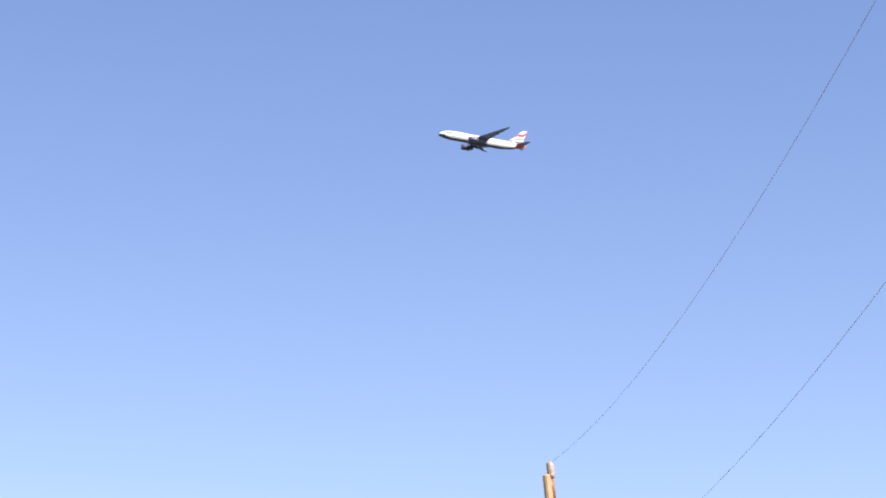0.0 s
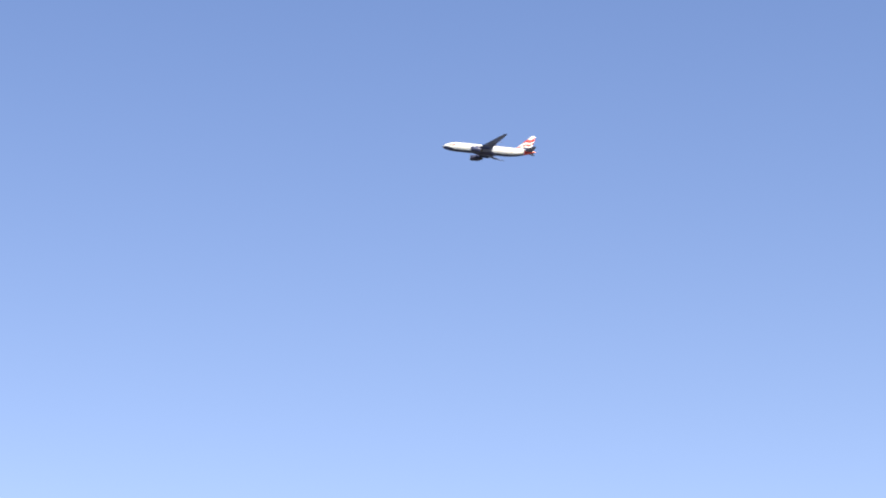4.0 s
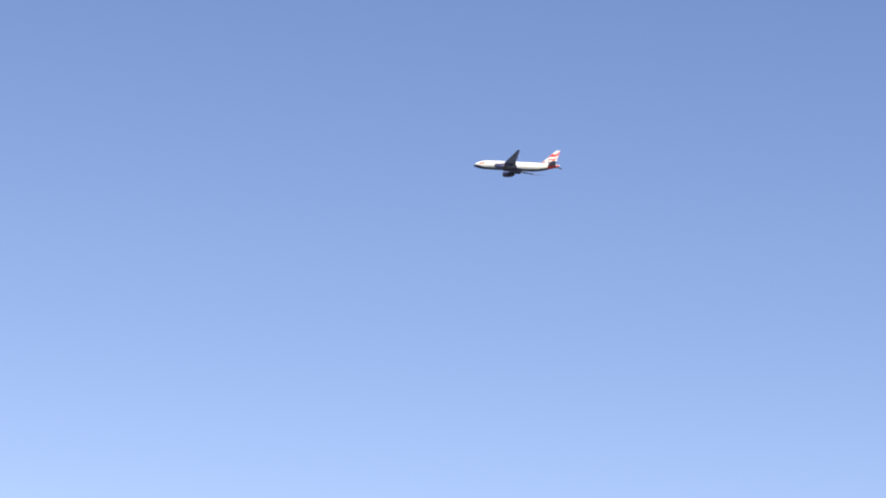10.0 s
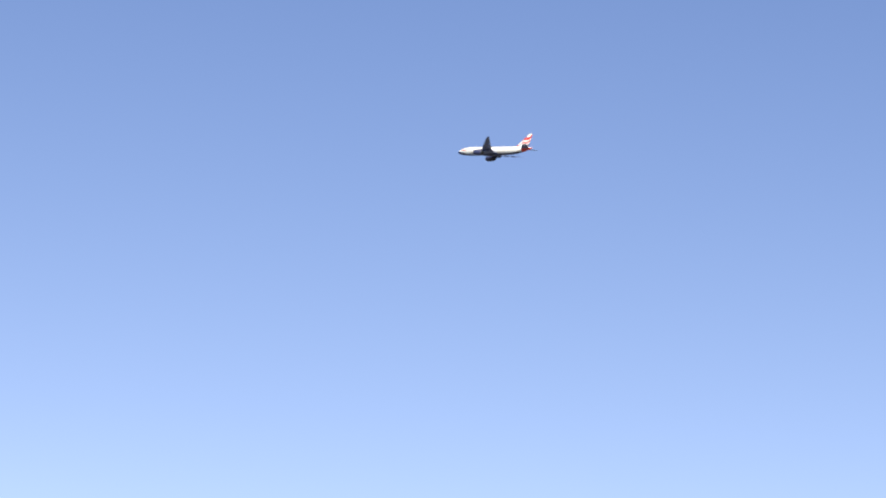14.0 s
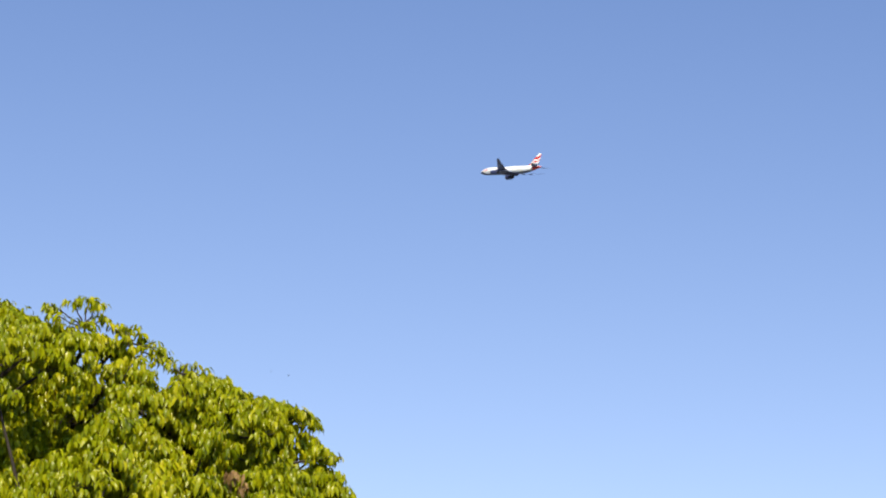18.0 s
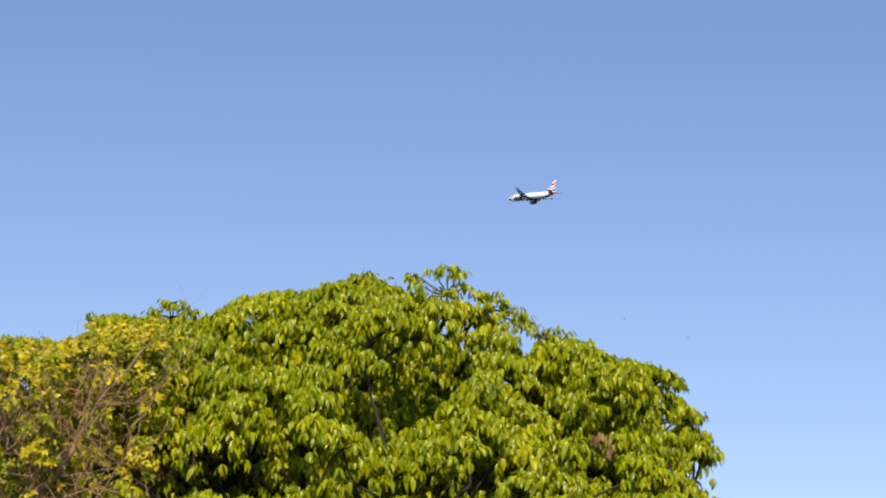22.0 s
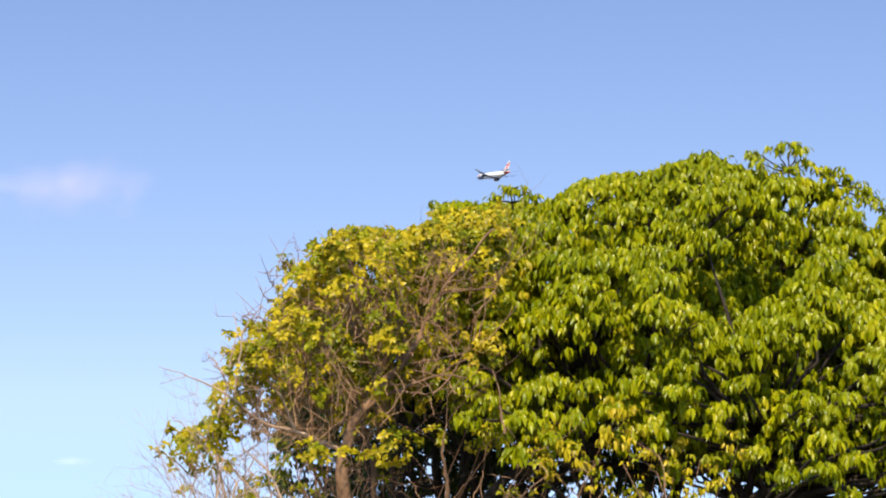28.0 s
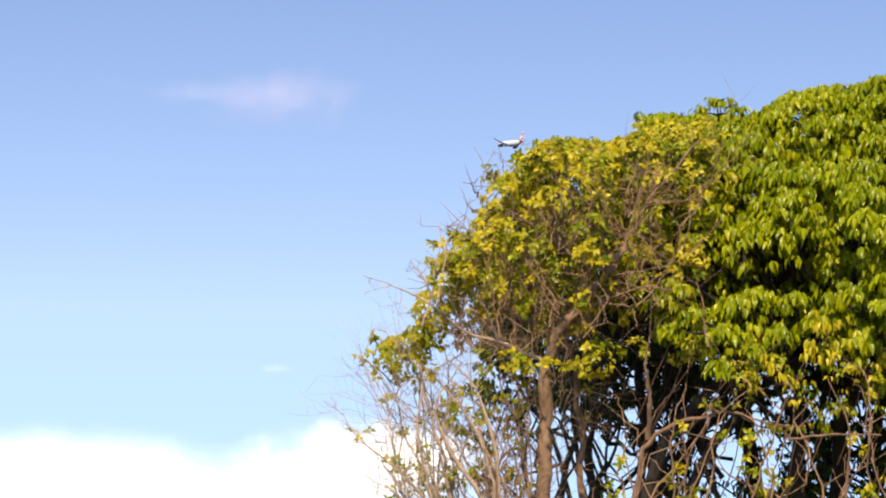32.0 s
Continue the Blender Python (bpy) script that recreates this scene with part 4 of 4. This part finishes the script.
cloud(16.0, 2.42, 4500, 2300, 800, cloud_material("bank_cloud", (0.92, 0.92, 0.92), (-400, 0, -130), (1500, 1500, 575), 0.005, 0.16, (-0.05, 0.16), 1.0), "bright white bank of cloud above the horizon", 0.10)
cloud(14.7, 8.15, 4400, 330, 150, cloud_material("puff_cloud", (0.92, 0.91, 0.92), (0, 0, 0), (190, 400, 70), 0.012, 1.2, (-0.1, 0.7), 0.85), "small white puff of cloud above the bank", 0.10)

# ---- the airliner ----
WHITE_PAINT = weathered("white_paint", [(0.3, (0.74, 0.73, 0.71)), (0.7, (0.82, 0.81, 0.80))], 0.35, 0.3, 4.0, 0.02)
NAVY = weathered("navy_paint", [(0.3, (0.028, 0.034, 0.090)), (0.7, (0.045, 0.055, 0.135))], 0.35, 0.3, 4.0, 0.02)
RED = weathered("red_paint", [(0.3, (0.50, 0.035, 0.03)), (0.7, (0.62, 0.06, 0.05))], 0.4, 0.3, 4.0, 0.02)
# light grey paint turned dark blue, the underside's shade put into the colour
WING_SHADED_GREY = weathered("shaded_wing_grey", [(0.3, (0.125, 0.160, 0.330)), (0.7, (0.175, 0.220, 0.430))], 0.4, 0.4, 5.0, 0.03)
DARK_METAL = weathered("dark_metal", [(0.3, (0.05, 0.048, 0.045)), (0.7, (0.13, 0.125, 0.12))], 0.45, 1.0, 8.0, 0.05, metal=0.8)
BARE_METAL = weathered("bare_metal", [(0.3, (0.45, 0.45, 0.46)), (0.7, (0.62, 0.62, 0.63))], 0.3, 1.0, 8.0, 0.03, metal=0.9)
DARK_GLASS = material("dark_glass", (0.06, 0.065, 0.075), 0.1)
AFT = 27.0                                # the origin lies this far behind the nose

STATION = [0.0, 0.25, 0.8, 1.8, 3.2, 5.0, 7.5, 10.0, 42.0, 45.5, 49.5, 53.5, 57.0, 59.5, 61.3, 62.2]
RADIUS = [0.03, 0.55, 1.05, 1.60, 2.12, 2.58, 2.95, 3.10, 3.10, 3.0, 2.68, 2.1, 1.5, 0.95, 0.5, 0.12]
MIDDLE = [-0.85, -0.82, -0.72, -0.55, -0.34, -0.17, -0.05, 0.0, 0.0, 0.1, 0.36, 0.8, 1.2, 1.5, 1.7, 1.75]


def fuselage_at(x):
    return np.interp(x, STATION, RADIUS), np.interp(x, STATION, MIDDLE)


def airfoil(chord, thick, steps=9):
    s = [0.5 - 0.5 * math.cos(math.pi * k / steps) for k in range(steps + 1)]
    half = [2.6 * thick * (0.2969 * math.sqrt(x) - 0.126 * x - 0.3516 * x * x + 0.2843 * x ** 3 - 0.1015 * x ** 4) * 1.9 for x in s]
    return [(x * chord, h * chord) for x, h in zip(s, half)] + [(x * chord, -0.6 * h * chord) for x, h in list(zip(s, half))[-2:0:-1]]


def lifting(rows, upright=False, mats=None):
    """A wing or fin from rows of (span, leading edge aft of the nose, chord, height, thickness)."""
    bm, prev, loops = bmesh.new(), None, []
    for span, lead, chord, height, thick in rows:
        cur = []
        for x, z in airfoil(chord, thick):
            at = (AFT - lead - x, z, height) if upright else (AFT - lead - x, span, height + z)
            cur.append(bm.verts.new(at))
        if prev:
            n = len(cur)
            for k in range(n):
                face = bm.faces.new((prev[k], cur[k], cur[(k + 1) % n], prev[(k + 1) % n]))
                if mats:
                    c = face.calc_center_median()
                    face.material_index = mats(AFT - c.x, c.z)
        else:
            bm.faces.new(cur)
        prev = cur
    bm.faces.new(prev)
    return bm


def airliner():
    jet = tagged(new("airliner"), "white twin-engine passenger jet with navy belly and red striped tail, flying", "airplane")
    bm, prev = bmesh.new(), None
    xs = sorted(set(STATION + list(np.linspace(1, 62, 62))))
    n = 40
    for x in xs:
        r, m = fuselage_at(x)
        cur = [bm.verts.new((AFT - x, r * math.sin(2 * math.pi * k / n), m + r * math.cos(2 * math.pi * k / n))) for k in range(n)]
        if prev:
            for k in range(n):
                f = bm.faces.new((prev[k], cur[k], cur[(k + 1) % n], prev[(k + 1) % n]))
                c = f.calc_center_median()
                s = AFT - c.x
                low = (c.z - m) / max(r, 0.1)
                if s > 54.0 and low < 0.75 - (s - 54.0) * 0.05:
                    f.material_index = 2
                elif low < -0.74 + 1.05 * max(0.0, 1 - s / 8.0):
                    f.material_index = 1
        prev = cur
    part("fuselage", bm, [WHITE_PAINT, NAVY, RED], jet)
    part("belly_fairing", lathe([(0.05, 9.5), (1.5, 8.2), (2.4, 5.5), (2.75, 1), (2.7, -6), (1.9, -9.5), (0.05, -12)], 24, "x"), NAVY, jet).location = (-0.5, 0, -1.15)
    for side in (1, -1):
        rows = [(0, 18.5, 14.5, -2.1, 0.12), (2.8, 20.0, 13.0, -1.9, 0.12), (6.5, 22.6, 10.4, -1.35, 0.11), (10.5, 25.6, 8.1, -0.75, 0.11), (16, 29.6, 6.3, 0.2, 0.10),
                (22, 34.0, 4.5, 1.25, 0.10), (27, 37.7, 3.1, 2.2, 0.09), (29.6, 39.8, 2.0, 2.75, 0.08), (30.5, 41.0, 0.8, 2.95, 0.07)]
        wing = part("wing", lifting([(s * side, *rest) for s, *rest in rows]), WING_SHADED_GREY, jet, "grey swept wing, toned dark blue for its shaded underside")
        for s in (7.5, 14.0, 19.5):
            lead = np.interp(s, [r[0] for r in rows], [r[1] for r in rows])
            chord = np.interp(s, [r[0] for r in rows], [r[2] for r in rows])
            up = np.interp(s, [r[0] for r in rows], [r[3] for r in rows])
            fair = part("flap_fairing", lathe([(0.03, 3.0), (0.28, 2.0), (0.36, 0.5), (0.26, -1.6), (0.03, -3.0)], 10, "x"), WING_SHADED_GREY, wing)
            fair.location = (AFT - lead - chord * 0.86, s * side, up - 0.35)
        part("engine_pylon", lifting([(0, 23.0, 8.0, -2.6, 0.05), (0, 22.2, 9.5, -0.9, 0.05)], True), NAVY, jet).location = (0, 9.75 * side, 0)
        engine = part("engine", lathe([(1.42, 3.2), (1.52, 3.55), (1.66, 3.62), (1.80, 3.4), (1.94, 2.2), (1.96, 0.5), (1.78, -1.8), (1.48, -3.0), (1.40, -3.0), (1.36, -1.5)], 28, "x"), NAVY, jet, "navy engine nacelle")
        engine.location = (AFT - 22.4, 9.75 * side, -3.3)
        part("intake_lip", lathe([(1.40, 3.3), (1.53, 3.60), (1.66, 3.66), (1.79, 3.44), (1.80, 3.25)], 28, "x"), BARE_METAL, engine)
        part("fan", lathe([(1.44, 2.5), (0.45, 2.55), (0.25, 3.0), (0.02, 3.2)], 28, "x"), DARK_METAL, engine)
        part("exhaust_cone", lathe([(1.35, -2.2), (0.95, -3.9), (0.6, -4.2), (0.05, -5.3)], 24, "x"), DARK_METAL, engine)
        part("tailplane", lifting([(0, 52.0, 7.4, 1.2, 0.09), (1.4 * side, 53.0, 6.7, 1.35, 0.09), (6 * side, 56.4, 4.5, 1.85, 0.08), (10.0 * side, 59.3, 2.5, 2.3, 0.08), (10.4 * side, 60.1, 1.3, 2.35, 0.07)]), WING_SHADED_GREY, jet)
        # cabin windows: one strip of small dark panes along each side
        bm = bmesh.new()
        for x in np.arange(8.5, 48.5, 1.07):
            r, m = fuselage_at(x)
            a = math.asin(0.62 / r) if r > 0.7 else 0
            y, z = (r * math.cos(a) + 0.012) * side, m + 0.62
            vs = [bm.verts.new((AFT - x + dx, y - 0.04 * side * dz, z + dz)) for dx, dz in ((-0.1, -0.15), (0.1, -0.15), (0.1, 0.15), (-0.1, 0.15))]
            bm.faces.new(vs)
        tagged(part("window_row", bm, DARK_GLASS, jet), kind="stuff")
        for x in (6.9, 17.5, 37.0, 49.0):
            r, m = fuselage_at(x)
            bm = bmesh.new()
            grid = [[bm.verts.new((AFT - x + dx, (r + 0.012) * math.cos(b) * side, m + (r + 0.012) * math.sin(b))) for dx in (-0.5, 0.5)] for b in np.linspace(-0.28, 0.36, 6)]
            for lo, hi in zip(grid, grid[1:]):
                bm.faces.new((lo[0], lo[1], hi[1], hi[0]))
            part("door", bm, WHITE_PAINT, jet)
        # red ribbon along the forward side
        bm = bmesh.new()
        prev = None
        for k in range(13):
            x = 4.2 + k * 0.42
            r, m = fuselage_at(x)
            b0 = 0.30 + 0.20 * math.sin(k / 12 * 2.6)
            b1 = b0 - 0.50 * math.sin(math.pi * (k + 0.4) / 12.8)
            cur = [bm.verts.new((AFT - x, (r + 0.015) * math.cos(b) * side, m + (r + 0.015) * math.sin(b))) for b in (b0, (b0 + b1) / 2, b1)]
            if prev:
                bm.faces.new((prev[0], prev[1], cur[1], cur[0]))
                bm.faces.new((prev[1], prev[2], cur[2], cur[1]))
            prev = cur
        part("ribbon", bm, RED, jet, "red curved ribbon marking")
    # windscreen
    bm, prev = bmesh.new(), None
    for b in np.linspace(-1.1, 1.1, 9):
        cur = []
        for x in (2.35, 3.35):
            r, m = fuselage_at(x)
            e = 0.72 if x < 3 else 0.78
            cur.append(bm.verts.new((AFT - x - 0.5 * abs(b), (r + 0.02 + 0.12 * abs(b)) * math.sin(b) * 0.86, m + (r + 0.02) * (e - 0.12 * abs(b)))))
        if prev:
            bm.faces.new((prev[0], prev[1], cur[1], cur[0]))
        prev = cur
    part("windscreen", bm, DARK_GLASS, jet)

    def tail_paint(x, z):
        # wavy bands of red, white and blue over the fin
        q = (z - 2.6) / 9.9
        s = q - 0.035 * (x - 54.5) + 0.05 * math.sin(x * 0.9)
        if s < 0.12 and x > 53.5:
            return 1
        return 2 if 0.24 < s < 0.34 or 0.47 < s < 0.68 else 0

    rows = [(0, 47.5 + 10.6 * q, 10.9 - 8.0 * q, 2.2 + 10.3 * q, 0.085) for q in np.linspace(0, 1, 25)]
    part("tail_fin", lifting(rows, True, tail_paint), [WHITE_PAINT, NAVY, RED], jet, "white tail fin with wavy red and blue stripes")
    for y, z, mat in ((30.3, 2.95, RED), (-30.3, 2.95, WHITE_PAINT)):
        lamp = part("wingtip_lamp", lathe([(0.01, 0.25), (0.1, 0.1), (0.1, -0.2), (0.01, -0.3)], 8, "x"), BARE_METAL, jet)
        lamp.location = (AFT - 41.0, y, z)
    return jet


jet = airliner()

# ---- insects ----
CHITIN = weathered("dark_chitin", [(0.3, (0.02, 0.018, 0.014)), (0.7, (0.05, 0.04, 0.03))], 0.5, 200, 900, 0.1)
INSECT_WING = material("insect_wing", (0.12, 0.11, 0.10), 0.4)


def insect():
    bug = tagged(new("flying_insect"), "tiny dark insect flying past in the air", "insect", "insects in the air")
    part("body", lathe([(0.0005, 0.008), (0.0016, 0.006), (0.0012, 0.004), (0.002, 0.001), (0.0014, -0.004), (0.0004, -0.009)], 10, "x"), CHITIN, bug)
    for side in (1, -1):
        bm = bmesh.new()
        vs = [bm.verts.new((x, y * side, z)) for x, y, z in ((0.003, 0.001, 0.001), (0.005, 0.011, 0.005), (0.001, 0.013, 0.006), (-0.004, 0.008, 0.004), (-0.002, 0.001, 0.001))]
        bm.faces.new(vs)
        bmesh.ops.solidify(bm, geom=bm.faces[:], thickness=0.0003)
        part("wing", bm, INSECT_WING, bug)
    return bug


bugs = [insect() for _ in range(3)]


def toward(yaw, el, dist):
    a, b = radians(yaw), radians(el)
    return EYE + dist * Vector((-math.sin(a) * math.cos(b), math.cos(a) * math.cos(b), math.sin(b)))


def jet_pose(t):
    """The airliner's climb: an even track that gathers a little speed."""
    s = t - 16.0
    place = Vector((363.1 - 68.609 * s + 0.5 * 0.1981 * s * s, 2122.5 + 65.236 * s + 0.5 * 0.7517 * s * s, 775.7 + 5.893 * s + 0.5 * -0.0076 * s * s))
    head = math.atan2(65.236 + 0.7517 * s, -68.609 + 0.1981 * s) + 0.0110
    return Matrix.Translation(place + EYE) @ (Matrix.Rotation(head, 4, "Z") @ Matrix.Rotation(-0.1525, 4, "Y") @ Matrix.Rotation(-0.0654, 4, "X"))


def motions():
    walk(jet, [(float(t), jet_pose(t)) for t in range(33)])
    for bug, rows in zip(bugs, (
            [(0.0, -20.0, 12.0), (3.0, -29.5, 19.0), (3.5, -40.27, 20.46), (4.2, -52.0, 17.0), (8.0, -70.0, 9.0), (32.0, -80.0, 4.0)],
            [(0.0, -24.0, 4.0), (17.4, -6.0, 13.0), (18.0, -1.09, 15.17), (18.5, -0.67, 15.06), (19.2, -6.0, 14.0), (20.0, -14.0, 12.0), (21.5, -11.0, 14.0), (22.0, -0.9, 15.44), (22.4, -3.2, 14.9), (23.0, -1.99, 15.15), (23.6, -8.5, 15.9), (26.0, -25.0, 17.0), (32.0, -60.0, 6.0)],
            [(0.0, -26.0, 4.0), (17.4, -7.0, 13.0), (18.0, -1.44, 15.11), (18.5, -1.04, 14.84), (19.2, -7.0, 14.0), (20.0, -15.0, 12.0), (21.5, -12.0, 14.0), (22.0, -2.17, 15.09), (22.4, -3.0, 14.5), (23.0, -2.23, 15.33), (23.6, -9.0, 16.8), (26.0, -26.0, 18.0), (32.0, -62.0, 7.0)])):
        walk(bug, [(t, Matrix.Translation(toward(yaw, el, 26.0)) @ pose(0, 0, 0, 0, -10, 150)) for t, yaw, el in rows])


motions()
